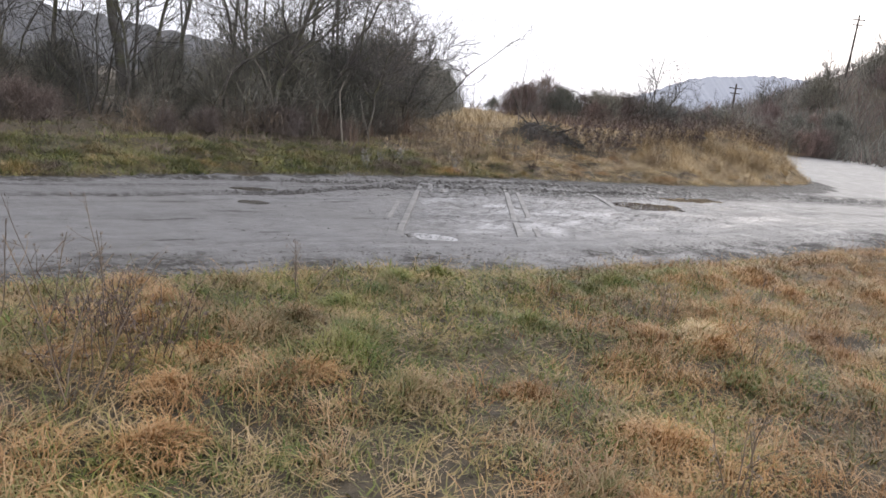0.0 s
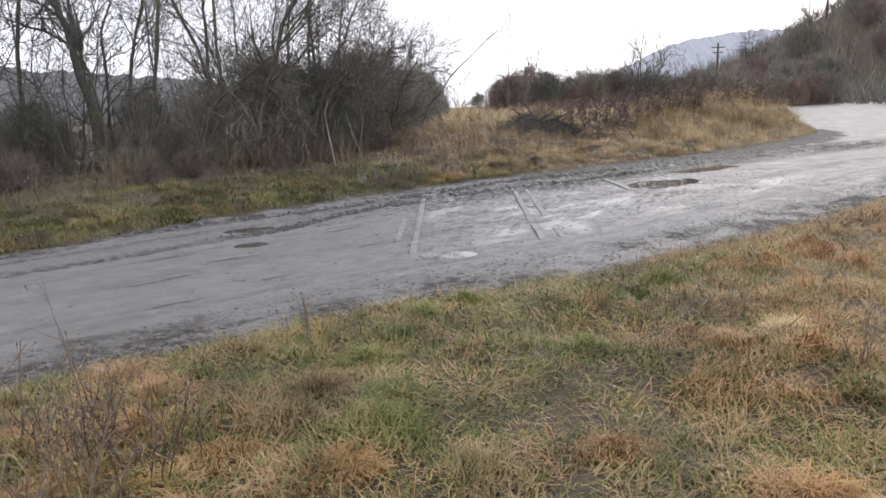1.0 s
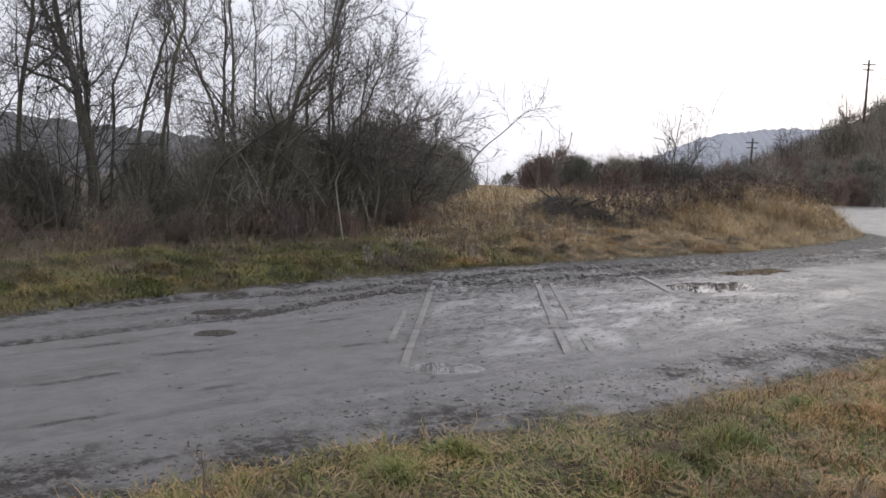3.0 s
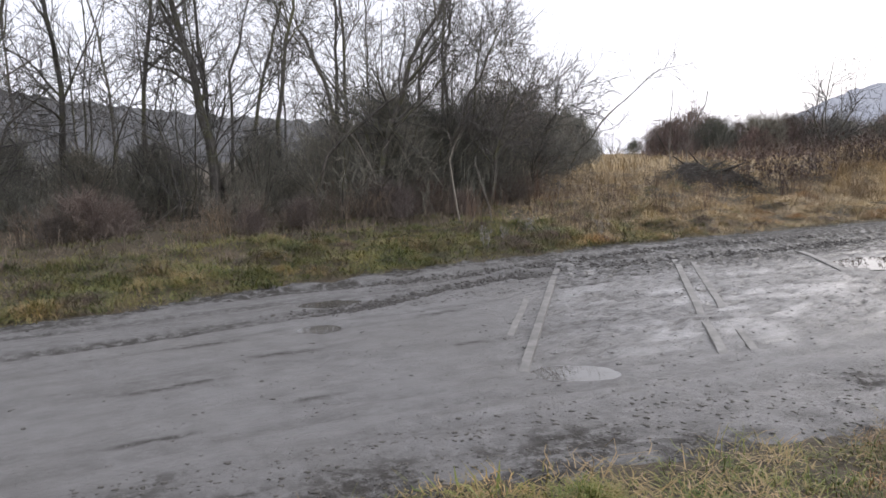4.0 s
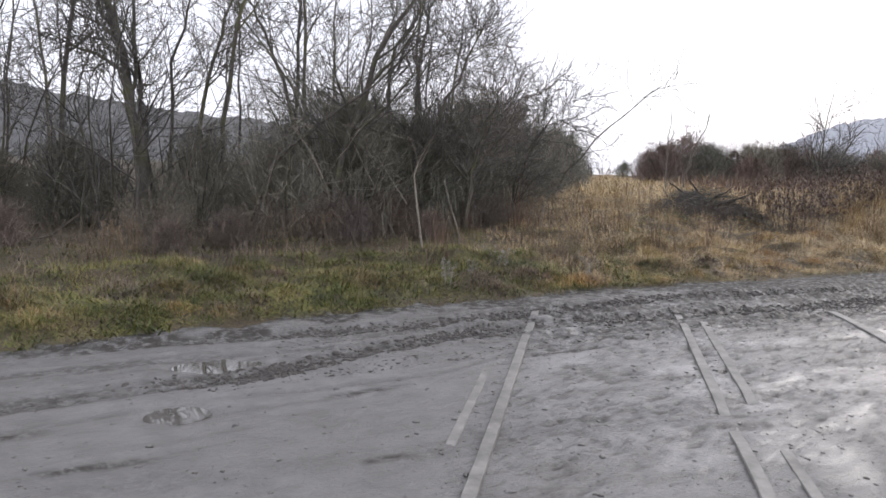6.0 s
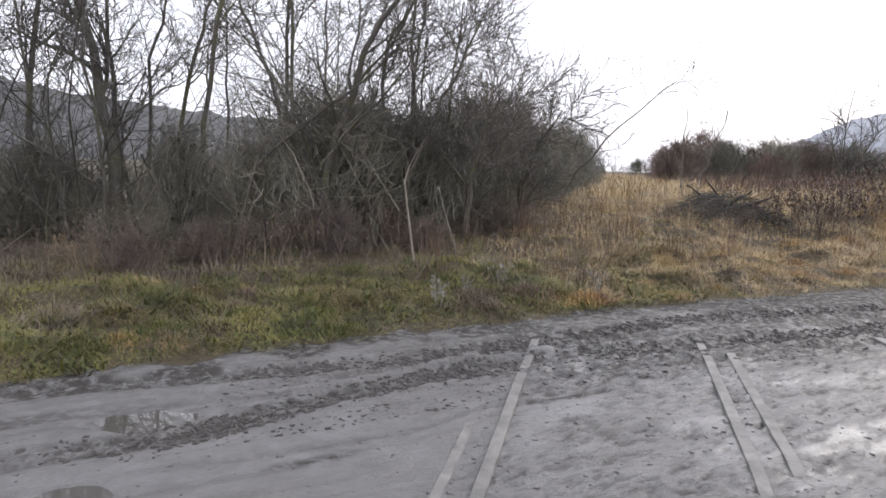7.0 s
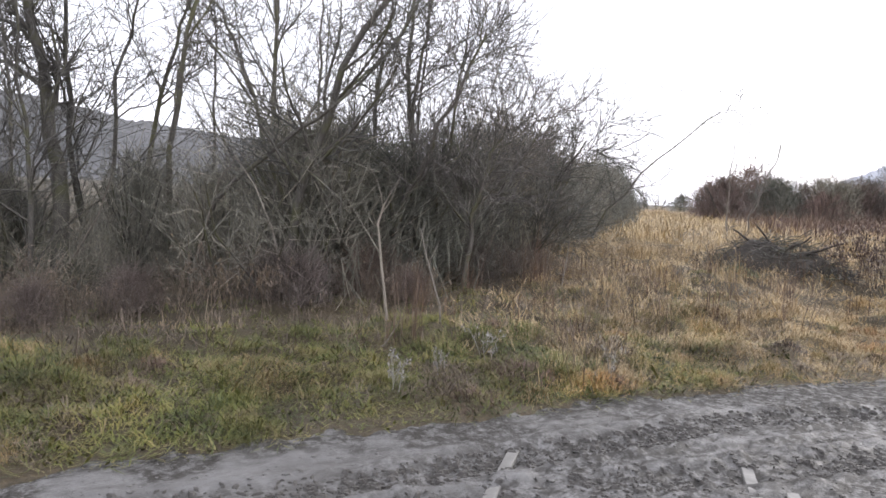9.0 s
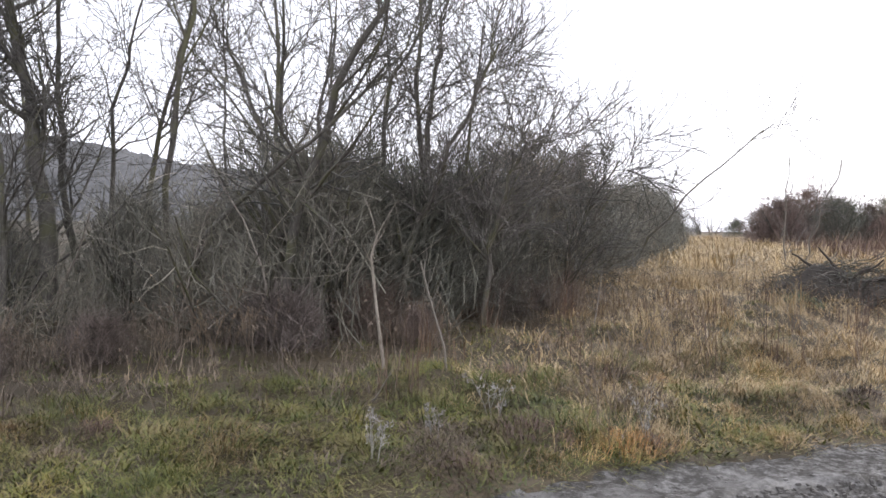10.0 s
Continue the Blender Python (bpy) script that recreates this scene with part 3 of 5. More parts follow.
for k, lane in enumerate((((0, 3.6, 4.6, 6.4, 7.2, 8.2, 9.6, 16), (5.3, 5.15, 4.95, 4.85, 4.97, 5.12, 5.45, 5.2), 0.17),
                          ((0, 4.1, 5.2, 6.2, 7.5, 9.9, 16), (3.8, 3.94, 4.28, 4.38, 4.5, 4.57, 4.6), 0.18))):
    tagged(new("track_crumbs", mesh_of("track_crumbs", *track_crumbs(11 + k, 2600, *lane), TREAD, False)), "dark mud lumps pressed up by tyre treads", "mud crumbs", kind="stuff")
tagged(new("edge_gravel", mesh_of("edge_gravel", *clods(6, 6500, 0.0075, -4.0, 8.0, -0.02, 0.14, True), CLOD)), "crushed dark gravel along the edge of the road", "gravel", kind="stuff")


# ---- grass ----
def scatter(rng, count, x0, x1, low, high):
    x = rng.uniform(x0, x1, count)
    lo, hi = low(x), high(x)
    return x, lo + (hi - lo) * rng.rand(count)


def meadow(name, seed, tufts, per, x0, x1, low, high, length, width, material, label, lean=(0.5, 1.25), bend=(0.4, 1.3), spread=0.13, keep=None, segments=3, category="grass", lift=0.0, stature=None):
    """Grass in tufts: the blades of a tuft lie over mostly one way, across their neighbours."""
    rng = np.random.RandomState(seed)
    cx, cy = scatter(rng, tufts, x0, x1, low, high)
    if keep is not None:
        k = keep(cx, cy, rng)
        cx, cy = cx[k], cy[k]
    i = np.repeat(np.arange(len(cx)), per)
    big = rng.lognormal(0, 0.3, len(cx))[i]
    flow = (3.5 * waves(cx, cy, 2.5, seed + 1, 2) + rng.normal(0, 0.9, len(cx)))[i]
    a0 = rng.uniform(0, 2 * np.pi, len(i))
    r = spread * np.sqrt(rng.rand(len(i))) * big
    x, y = cx[i] + r * np.cos(a0), cy[i] + r * np.sin(a0)
    a = np.where(rng.rand(len(i)) < 0.55, flow + rng.normal(0, 0.6, len(i)), a0)
    z = land(x, y) - 0.01 + lift * rng.rand(len(i))
    L = rng.uniform(length[0], length[1], len(i)) * big * (1 + 0.45 * waves(cx, cy, 0.7, seed + 2, 2))[i]
    if stature:
        L = L * stature(x, y)
    ob = new(name, mesh_of(name, *blades(x, y, z, L, rng.uniform(0.7, 1.3, len(i)) * width, rng.uniform(*lean, len(i)), rng.uniform(*bend, len(i)), a, segments, 0.8), material))
    return tagged(ob, label, category, kind="stuff")


def front(x):
    return near_edge(x) - 0.05


def back(x):
    return np.maximum(near_edge(x) - 6.0, 1.9 + 0 * x)


def greenness(x, y):
    return np.exp(-((x - 0.6 - (y - 5.5) * 0.3) / 1.2) ** 2) * smooth(2.6, 4.6, y) + 0.45 * waves(x, y, 1.5, 41, 3)


def clumps(x, y, seed, least):
    """Leaves hand-sized gaps between the tufts."""
    return waves(x, y, 0.55, seed, 2) > least


def seen_near(x, y):
    """The wedge of verge in front of the camera's way."""
    return np.abs(x) < 0.95 * y + 0.3


ARCH = dict(lean=(0.2, 1.3), bend=(0.8, 2.6))
meadow("grass", 100, 3000, 28, -5, 11, lambda x: np.maximum(near_edge(x) - 6.0, 1.9), front, (0.05, 0.13), 0.0065, MIXED, "matted dead thatch under the verge grass", lean=(1.0, 1.6), bend=(-0.3, 0.3), spread=0.16, segments=2, lift=0.05, keep=lambda x, y, r: seen_near(x, y))
meadow("grass", 101, 1900, 26, -5, 2.6, back, front, (0.08, 0.19), 0.0048, MIXED, "matted half-green winter grass beside the mud road", **ARCH, spread=0.09, keep=lambda x, y, r: (greenness(x, y) < 0.7) & seen_near(x, y) & clumps(x, y, 88, -0.25))
meadow("grass", 102, 1900, 28, -4, 4, back, front, (0.06, 0.15), 0.0055, GREEN, "short green grass beside the mud road", **ARCH, spread=0.1, keep=lambda x, y, r: (greenness(x, y) > -0.22) & seen_near(x, y))
meadow("verge_forbs", 105, 800, 10, -4, 5, back, front, (0.04, 0.1), 0.017, GREEN, "low broad-leaved green weeds in the verge", lean=(0.4, 1.5), bend=(0.0, 0.9), spread=0.09, segments=2, category="weeds", keep=lambda x, y, r: (greenness(x, y) > -0.15) & seen_near(x, y))
meadow("grass", 103, 3400, 30, 0.3, 11, lambda x: np.maximum(near_edge(x) - 6.0, 1.9), front, (0.1, 0.23), 0.0045, STRAW, "dry straw-coloured grass bent over by the wind", **ARCH, spread=0.1, keep=lambda x, y, r: (r.rand(len(x)) < smooth(0.1, 1.6, x + 0.25 * (4 - y))) & seen_near(x, y) & clumps(x, y, 89, -0.4))
meadow("grass", 104, 1500, 34, -5, 2.6, back, front, (0.08, 0.2), 0.0048, STRAW, "dry straw-coloured tufts among green grass", **ARCH, spread=0.08, keep=lambda x, y, r: (greenness(x, y) < 0.25) & seen_near(x, y) & clumps(x, y, 84, 0.0))
# the bank behind the road
meadow("verge_grass", 111, 1300, 24, -12, 1.2, lambda x: far_edge(x) + 0.05, lambda x: far_edge(x) + 2.3, (0.06, 0.16), 0.008, BANK, "rough green and yellow grass on the road bank", lean=(0.5, 1.45), bend=(0.4, 1.9), segments=2, stature=lambda x, y: 0.85 + 0.75 * waves(x, y, 0.6, 49, 2), keep=lambda x, y, r: waves(x, y, 1.2, 47, 3) > -0.3)
meadow("verge_grass", 119, 2800, 20, -12, 1.2, lambda x: far_edge(x) - 0.12, lambda x: far_edge(x) + 3.4, (0.05, 0.14), 0.008, BANK, "flattened green and dead grass on the road bank", lean=(0.9, 1.6), bend=(-0.3, 0.5), spread=0.18, segments=2, lift=0.05)
meadow("verge_grass", 121, 700, 20, 0.6, 9, lambda x: far_edge(x) - 0.12, lambda x: far_edge(x) + 2.4, (0.05, 0.14), 0.008, MIXED, "flattened dead thatch on the road bank", lean=(0.9, 1.6), bend=(-0.3, 0.5), spread=0.18, segments=2, lift=0.05)
meadow("grass", 122, 4500, 14, -16, 16, lambda x: near_edge(x) - 12.0, lambda x: near_edge(x) - 0.3, (0.12, 0.28), 0.016, MIXED, "rough winter grass of the wide verge", lean=(0.3, 1.4), bend=(0.4, 1.8), spread=0.26, segments=2, keep=lambda x, y, r: ~(seen_near(x, y) & (y > 1.9) & (y > near_edge(x) - 6.0) & (x > -5) & (x < 11)))
meadow("verge_forbs", 117, 900, 9, -12, 2.0, lambda x: far_edge(x) + 0.0, lambda x: far_edge(x) + 2.2, (0.04, 0.1), 0.028, BANK, "low broad-leaved green weeds on the road bank", lean=(0.5, 1.5), bend=(0.0, 0.6), spread=0.1, segments=2, category="weeds")
meadow("verge_grass", 118, 400, 26, -12, 1.4, lambda x: far_edge(x) + 0.3, lambda x: far_edge(x) + 2.6, (0.08, 0.2), 0.008, WEED, "dead brown tufts among the green grass of the bank", lean=(0.5, 1.45), bend=(0.4, 1.6), segments=2, keep=lambda x, y, r: waves(x, y, 1.5, 48, 3) > 0.0)
meadow("verge_grass", 112, 2000, 24, -12, 1.5, lambda x: far_edge(x) + 0.1, lambda x: far_edge(x) + np.where(x > -3.2, 6.0, 5.5), (0.06, 0.15), 0.008, BANK, "half-dead grass along the foot of the thicket", lean=(0.4, 1.4), bend=(0.5, 2.0), segments=2, keep=lambda x, y, r: clumps(x, y, 87, -0.4))
meadow("verge_grass", 113, 2600, 32, -0.6, 14.8, lambda x: far_edge(x) + 0.15, lambda x: far_edge(x) + 3.2, (0.14, 0.34), 0.0055, GOLD, "golden dry grass along the road bank", lean=(0.2, 1.3), bend=(0.6, 2.0), segments=2, stature=lambda x, y: (0.6 + 0.5 * smooth(17, 26, y)) * (1 + 0.6 * waves(x, y, 0.8, 50, 2)), keep=lambda x, y, r: clumps(x, y, 85, -0.5))
meadow("verge_grass", 114, 3300, 26, -1.4, 16, lambda x: far_edge(x) + 1.8, lambda x: far_edge(x) + 11, (0.18, 0.42), 0.0065, GOLD, "tall golden dead grass on the old track bed", lean=(0.3, 1.45), bend=(0.6, 2.0), segments=2, stature=lambda x, y: (0.5 + 0.75 * smooth(19, 28, y)) * (1 + 0.6 * waves(x, y, 1.1, 51, 2)), keep=lambda x, y, r: clumps(x * 0.6, y * 0.6, 86, -0.3) & (x > -1.4 + 0.02 * y) & (waves(x, y, 3.0, 45, 3) > -0.35))
meadow("verge_grass", 120, 900, 16, -0.9, 5.0, lambda x: 25 + 0 * x, lambda x: 62 + 0 * x, (0.3, 0.55), 0.02, GOLD, "pale dead grass along the old track bed", lean=(0.2, 1.2), bend=(0.3, 1.5), spread=0.3, segments=2)
meadow("verge_grass", 123, 3600, 16, -1.6, 15, lambda x: far_edge(x) + 1.6, lambda x: far_edge(x) + 12, (0.1, 0.24), 0.009, GOLD, "matted golden thatch on the old track bed", lean=(0.7, 1.55), bend=(-0.2, 0.6), spread=0.3, segments=2, lift=0.06)
meadow("verge_grass", 124, 420, 42, 6.0, 14.2, lambda x: far_edge(x) + 1.6, lambda x: far_edge(x) + 6.0, (0.35, 0.75), 0.009, GOLD, "tall pale golden grass on the mound", lean=(0.1, 0.8), bend=(0.4, 1.6), spread=0.22, segments=3, keep=lambda x, y, r: clumps(x * 0.6, y * 0.6, 92, 0.0))
meadow("verge_grass", 125, 100, 28, -1.0, 2.2, lambda x: 17.5 + 0 * x, lambda x: 23.5 + 0 * x, (0.22, 0.48), 0.007, GOLD, "tall pale dead grass beside the brush pile", lean=(0.0, 0.7), bend=(0.2, 1.2), spread=0.18, segments=3, keep=lambda x, y, r: clumps(x * 0.7, y * 0.7, 93, 0.0))
meadow("weed_field", 126, 150, 14, -2.5, 7.0, lambda x: far_edge(x) + 2.2, lambda x: far_edge(x) + 7.5, (0.3, 0.75), 0.008, RUSSET, "upright withered brown stalks in the golden grass", lean=(0.0, 0.35), bend=(-0.2, 0.5), spread=0.14, segments=2, category="weeds", keep=lambda x, y, r: clumps(x * 0.5, y * 0.5, 94, 0.05))
meadow("weed_field", 115, 1800, 12, 4.0, 26, lambda x: np.maximum(27 + 0.4 * x, far_edge(np.minimum(x, 15.5)) + 5.0), lambda x: 47 + 0 * x, (0.3, 0.7), 0.022, RUSSET, "reddish-brown dead weeds on the waste ground", lean=(0.0, 0.6), bend=(0.0, 0.9), spread=0.35, segments=2, category="weeds", keep=lambda x, y, r: ~on_road(x, y - 1.0))
meadow("weed_field", 116, 1000, 15, -12, 0.6, lambda x: far_edge(x) + 1.6, lambda x: far_edge(x) + np.where(x > -3.2, 7.0, 6.8), (0.1, 0.32), 0.008, WEED, "brown dead weeds along the foot of the thicket", lean=(0.2, 1.5), bend=(0.3, 2.2), spread=0.16, segments=2, category="weeds", keep=lambda x, y, r: r.rand(len(x)) < smooth(1.4, 3.2, (y - far_edge(x)) + 1.1 * waves(x, y, 1.5, 46, 3)))


# ---- thicket: bare shrubs and trees ----
def shrub_meshes(seed, tall, wide, stems, side, twigs, twig_r, wood, fine, finest=0, spray=0.35):
    """A bare shrub: many stems from one root, forking into fine twigs. Returns the meshes of its stems and its twigs."""
    rng = np.random.RandomState(seed)
    a, r = rng.uniform(0, 6.28, stems), wide * 0.35 * np.sqrt(rng.rand(stems))
    base = np.stack([r * np.cos(a), r * np.sin(a), np.full(stems, -0.08)], -1)
    d = np.stack([np.cos(a) * spray, np.sin(a) * spray, np.ones(stems)], -1) + rng.normal(0, 0.18, (stems, 3))
    n = 6
    L = (tall * rng.uniform(0.45, 1.0, stems) / (n - 1))[:, None]
    P = [base]
    for _ in range(n - 1):
        d = d + rng.normal(0, 0.17, d.shape)
        d /= np.linalg.norm(d, axis=1, keepdims=True)
        P.append(P[-1] + d * L)
    P = np.stack(P, 1)
    R = rng.uniform(0.6, 1.5, stems)[:, None] * twig_r * 2.2 * np.linspace(1, 0.35, n)
    P1, R1 = grow(rng, P, R, side, (0.08, 1.0), (tall * 0.18, tall * 0.42), 46, 4, 0.06, 0.22, 0.7)
    P2, R2 = grow(rng, P1, R1, twigs, (0.15, 1.0), (tall * 0.08, tall * 0.2), 45, 3, 0.06, 0.25, 0.75)
    R2 = np.maximum(R2, twig_r * 0.42)
    pieces = [tubes(P1, R1), tubes(P2, R2)]
    if finest:
        P3, R3 = grow(rng, P2, R2, finest, (0.15, 1.0), (tall * 0.035, tall * 0.09), 45, 3, 0.04, 0.25, 0.8)
        pieces.append(tubes(P3, np.maximum(R3, twig_r * 0.25)))
    return mesh_of("stock", *tubes(P, R, 4), wood), mesh_of("crown", *join(pieces), fine)


def bush_meshes(seed, tall, wide, count, fine, twig=(0.011, 0.022), reach=(0.25, 0.6)):
    """A dense round bush: short stems and a dome of many small twigs with an uneven outline."""
    rng = np.random.RandomState(seed)
    a, u, h = rng.uniform(0, 6.28, count), np.sqrt(rng.rand(count)), rng.rand(count) ** 0.8
    lobes = 0.8 + 0.2 * np.sin(a * 3 + seed) + 0.14 * np.sin(a * 7 + 2 * seed)
    r = wide / 2 * u * lobes * np.sqrt(np.maximum(0.05, 1 - h ** 2.2))
    p = np.stack([r * np.cos(a), r * np.sin(a), h * tall * (0.85 + 0.15 * lobes) * 0.92], -1)
    p = p * (1 + 0.22 * waves(p[:, 0] * 2 + seed, p[:, 1] * 2 + p[:, 2] * 3, 1.6, seed, 3))[:, None]
    p[rng.rand(count) < 0.1] *= rng.uniform(1.0, 1.3)
    d = np.stack([np.cos(a) * 0.5, np.sin(a) * 0.5, np.full(count, 0.7)], -1) + rng.normal(0, 0.55, (count, 3))
    L = rng.uniform(*reach, (count, 1))
    P = np.stack([p - d * L * 0.5, p + d * L * 0.5], 1)
    P[..., 2] = np.maximum(P[..., 2], 0)
    R = rng.uniform(*twig, (count, 1)) * np.array([1.0, 0.5])
    m = 12
    b = rng.uniform(0, 6.28, m)
    Q = np.stack([np.stack([np.cos(b) * f * wide * 0.3, np.sin(b) * f * wide * 0.3, np.full(m, -0.1 + f * tall * 0.75)], -1) for f in (0.0, 0.4, 1.0)], 1)
    return mesh_of("stock", *tubes(Q, np.full((m, 3), 0.03) * np.array([1.2, 0.9, 0.4]), 4), BARK), mesh_of("crown", *tubes(P, R), fine)


def shrub(name, meshes, label, category, group=""):
    ob = new(name)
    part("stock", meshes[0], ob)
    part("crown", meshes[1], ob)
    return tagged(ob, label, category, group)


def spread_copies(ob, places, rng, size=(0.8, 1.2)):
    """Sets ob at the first place and copies of it at the others, each turned and sized a little differently."""
    first = True
    for x, y in places:
        s = rng.uniform(*size)
        m = pose(x, y, float(land(x, y)), rng.uniform(-6, 6), rng.uniform(-6, 6), rng.uniform(0, 360)) @ Matrix.Diagonal((s, s, s * rng.uniform(0.85, 1.15), 1))
        if first:
            ob.matrix_basis, first = m, False
        else:
            c = copy_thing(ob, Matrix())
            c.matrix_basis = m


def tree(seed, trunk, radius, label, limbs=11, reach=(0.3, 1.0), limb=(1.0, 2.4), branches=10, twigs=7, wood=None, fine=None, slim=0.5):
    """A bare tree on a given trunk line: limbs, branches and fine twigs."""
    rng = np.random.RandomState(seed)
    t = np.array(trunk, float)
    n = 11
    s = np.linspace(0, len(t) - 1, n)
    P = np.stack([np.interp(s, np.arange(len(t)), t[:, i]) for i in range(3)], -1)
    P[1:-1] += rng.normal(0, 0.03, (n - 2, 3))
    P[0, 2] = float(land(P[0, 0], P[0, 1])) - 0.1
    P = P[None]
    R = radius * np.linspace(1, 0.3, n)[None]
    R[0, 0] *= 1.3
    P1, R1 = grow(rng, P, R, limbs, reach, limb, 40, 7, 0.07, 0.16, slim, 0.3)
    P2, R2 = grow(rng, P1, R1, branches, (0.12, 1.0), (0.4, 1.1), 45, 5, 0.05, 0.2, 0.6, 0.4)
    P3, R3 = grow(rng, P2, R2, twigs, (0.1, 1.0), (0.15, 0.45), 45, 3, 0.04, 0.22, 0.7)
    R2, R3 = np.maximum(R2, 0.0056), np.maximum(R3, 0.0038)
    ob = new("tree")
    part("trunk", mesh_of("trunk", *join([tubes(P, R, 8), tubes(P1, R1, 5)]), wood or BARK), ob)
    part("crown", mesh_of("crown", *join([tubes(P2, R2), tubes(P3, R3)]), fine or TWIG), ob)
    return tagged(ob, label, "tree", "trees of the thicket")


rng = np.random.RandomState(77)
thicket_line = [(-14, 8.5), (-10.5, 11.5), (-7.8, 13.8), (-5.5, 15.2), (-4.2, 16.5), (-3.2, 18.4), (-2.4, 21), (-1.8, 25), (-1.2, 31), (-0.5, 38)]


def along_thicket(step, rows, gap, first=0.4):
    out = []
    for (x0, y0), (x1, y1) in zip(thicket_line[:-1], thicket_line[1:]):
        length = math.hypot(x1 - x0, y1 - y0)
        nx, ny = -(y1 - y0) / length, (x1 - x0) / length
        steps = max(1, int(length / step))
        for i in range(steps):
            for row in range(rows):
                f = (i + rng.uniform(0, 1)) / steps
                off = first + row * gap + rng.uniform(-0.5, 0.5)
                out.append((x0 + (x1 - x0) * f + nx * off, y0 + (y1 - y0) * f + ny * off))
    return out


spots = [(x, y) for x, y in along_thicket(1.4, 3, 1.3) if rng.rand() < (0.5 if x > -4.9 else 0.8)]
order = rng.permutation(len(spots))
for k in range(4):
    ob = shrub("shrub", shrub_meshes(200 + k, 2.3, 2.0, 26, 9, 3, 0.005, BARK, SCRUB, 0, 0.45), "bare tangled grey-brown shrub in the thicket", "shrub", "shrubs of the thicket")
    spread_copies(ob, [spots[j] for j in order[k::4] if spots[j][0] > -5.2], rng, (0.6, 1.2))
    spread_copies(copy_thing(ob, Matrix()), [spots[j] for j in order[k::4] if spots[j][0] <= -5.2], rng, (0.6, 1.0))
core = [(-4.3, 17.3), (-3.4, 18.3), (-4.6, 19.0), (-2.9, 19.6), (-3.6, 20.4), (-2.6, 21.3), (-3.4, 22.6), (-2.2, 23.2), (-2.0, 25.0), (-2.6, 26.5), (-1.7, 27.6), (-1.4, 30.2), (-1.2, 33.0), (-0.9, 36.0)]
low = [(-5.6, 16.9), (-7.0, 16.6), (-9.2, 15.8), (-11.0, 14.2), (-10.0, 15.0), (-12.2, 13.6), (-9.6, 16.8), (-13.6, 12.4)]
for k in range(2):
    ob = shrub("thorn_bush", bush_meshes(260 + k, 2.25, 2.9, 2600, SCRUB, (0.004, 0.009), (0.22, 0.6)), "dense dark thorn bush of fine bare twigs", "shrub", "thorn bushes of the thicket")
    spread_copies(ob, core[k::2], rng, (0.92, 1.2))
    spread_copies(copy_thing(ob, Matrix()), low[k::2], rng, (0.6, 0.85))
tall_spots = [(x, y) for x, y in along_thicket(2.4, 2, 2.2, 1.2) if y < 23.0 and rng.rand() < (0.35 if -6 < x < -3 else 0.85 if x < -8.5 else 0.55)]
for k in range(3):
    ob = shrub("tall_shrub", shrub_meshes(220 + k, 5.2, 1.6, 7, 9, 6, 0.0105, BARK, TWIG, 2, 0.3), "tall many-stemmed bare shrub with fine twigs", "shrub", "tall shrubs of the thicket")
    spread_copies(ob, tall_spots[k::3], rng, (0.7, 1.2))

tree(301, [(-7.65, 15.9, 0), (-7.75, 15.9, 1.7), (-7.9, 15.9, 2.9), (-8.3, 15.9, 4.2), (-8.6, 15.8, 6.8)], 0.13, "bare tree with a mossy olive trunk in the thicket")
tree(302, [(-4.4, 16.2, 0), (-4.2, 16.2, 1.3), (-3.98, 16.2, 2.15), (-3.5, 16.2, 3.4), (-2.9, 16.2, 4.3), (-2.4, 16.1, 6.0)], 0.075, "bare dark tree leaning out over the thicket", 12)
tree(303, [(-5.55, 18, 0), (-5.5, 18, 2.7), (-5.6, 18, 4.8), (-5.7, 18, 6.6)], 0.05, "slender upright bare tree in the thicket", 12)
tree(304, [(-3.15, 18, 0), (-3.2, 18, 2.0), (-3.3, 18, 4.2), (-3.2, 18, 5.6)], 0.05, "slender bare tree with a dark crown in the thicket", 12)
tree(305, [(-6.9, 17, 0), (-6.75, 17, 2.6), (-6.35, 17, 4.5), (-6.1, 17, 6.4)], 0.06, "tall bare tree rising behind the thicket", 12)
tree(306, [(-10.2, 14.6, 0), (-10.1, 14.6, 3.0), (-10.4, 14.6, 6.5)], 0.08, "bare grey tree with ascending limbs", 12)
tree(307, [(-12.5, 12.6, 0), (-12.4, 12.6, 3.0), (-12.0, 12.6, 6.5)], 0.09, "bare grey tree with ascending limbs", 12)
tree(313, [(-9.2, 15.6, 0), (-9.0, 15.6, 2.5), (-8.6, 15.6, 5.0), (-8.5, 15.6, 6.8)], 0.06, "bare grey tree with ascending limbs", 12)
tree(314, [(-13.8, 13.5, 0), (-13.6, 13.5, 3.0), (-13.8, 13.5, 6.5)], 0.07, "bare grey tree with ascending limbs", 12)
tree(315, [(-7.0, 14.6, 0), (-6.9, 14.7, 1.4), (-7.3, 14.9, 2.8), (-7.6, 15.0, 5.0)], 0.04, "crooked bare sapling at the front of the thicket", 11)
tree(316, [(-11.3, 13.8, 0), (-11.0, 13.8, 2.2), (-10.4, 13.8, 4.4), (-10.2, 13.8, 6.2)], 0.06, "bare grey tree with ascending limbs", 12)
tree(317, [(-2.3, 17.8, 0), (-2.2, 17.8, 1.4), (-2.0, 17.8, 2.2), (-1.7, 17.8, 2.9)], 0.045, "low spreading bare tree at the edge of the thicket", 14, (0.2, 1.0), (0.5, 1.1))
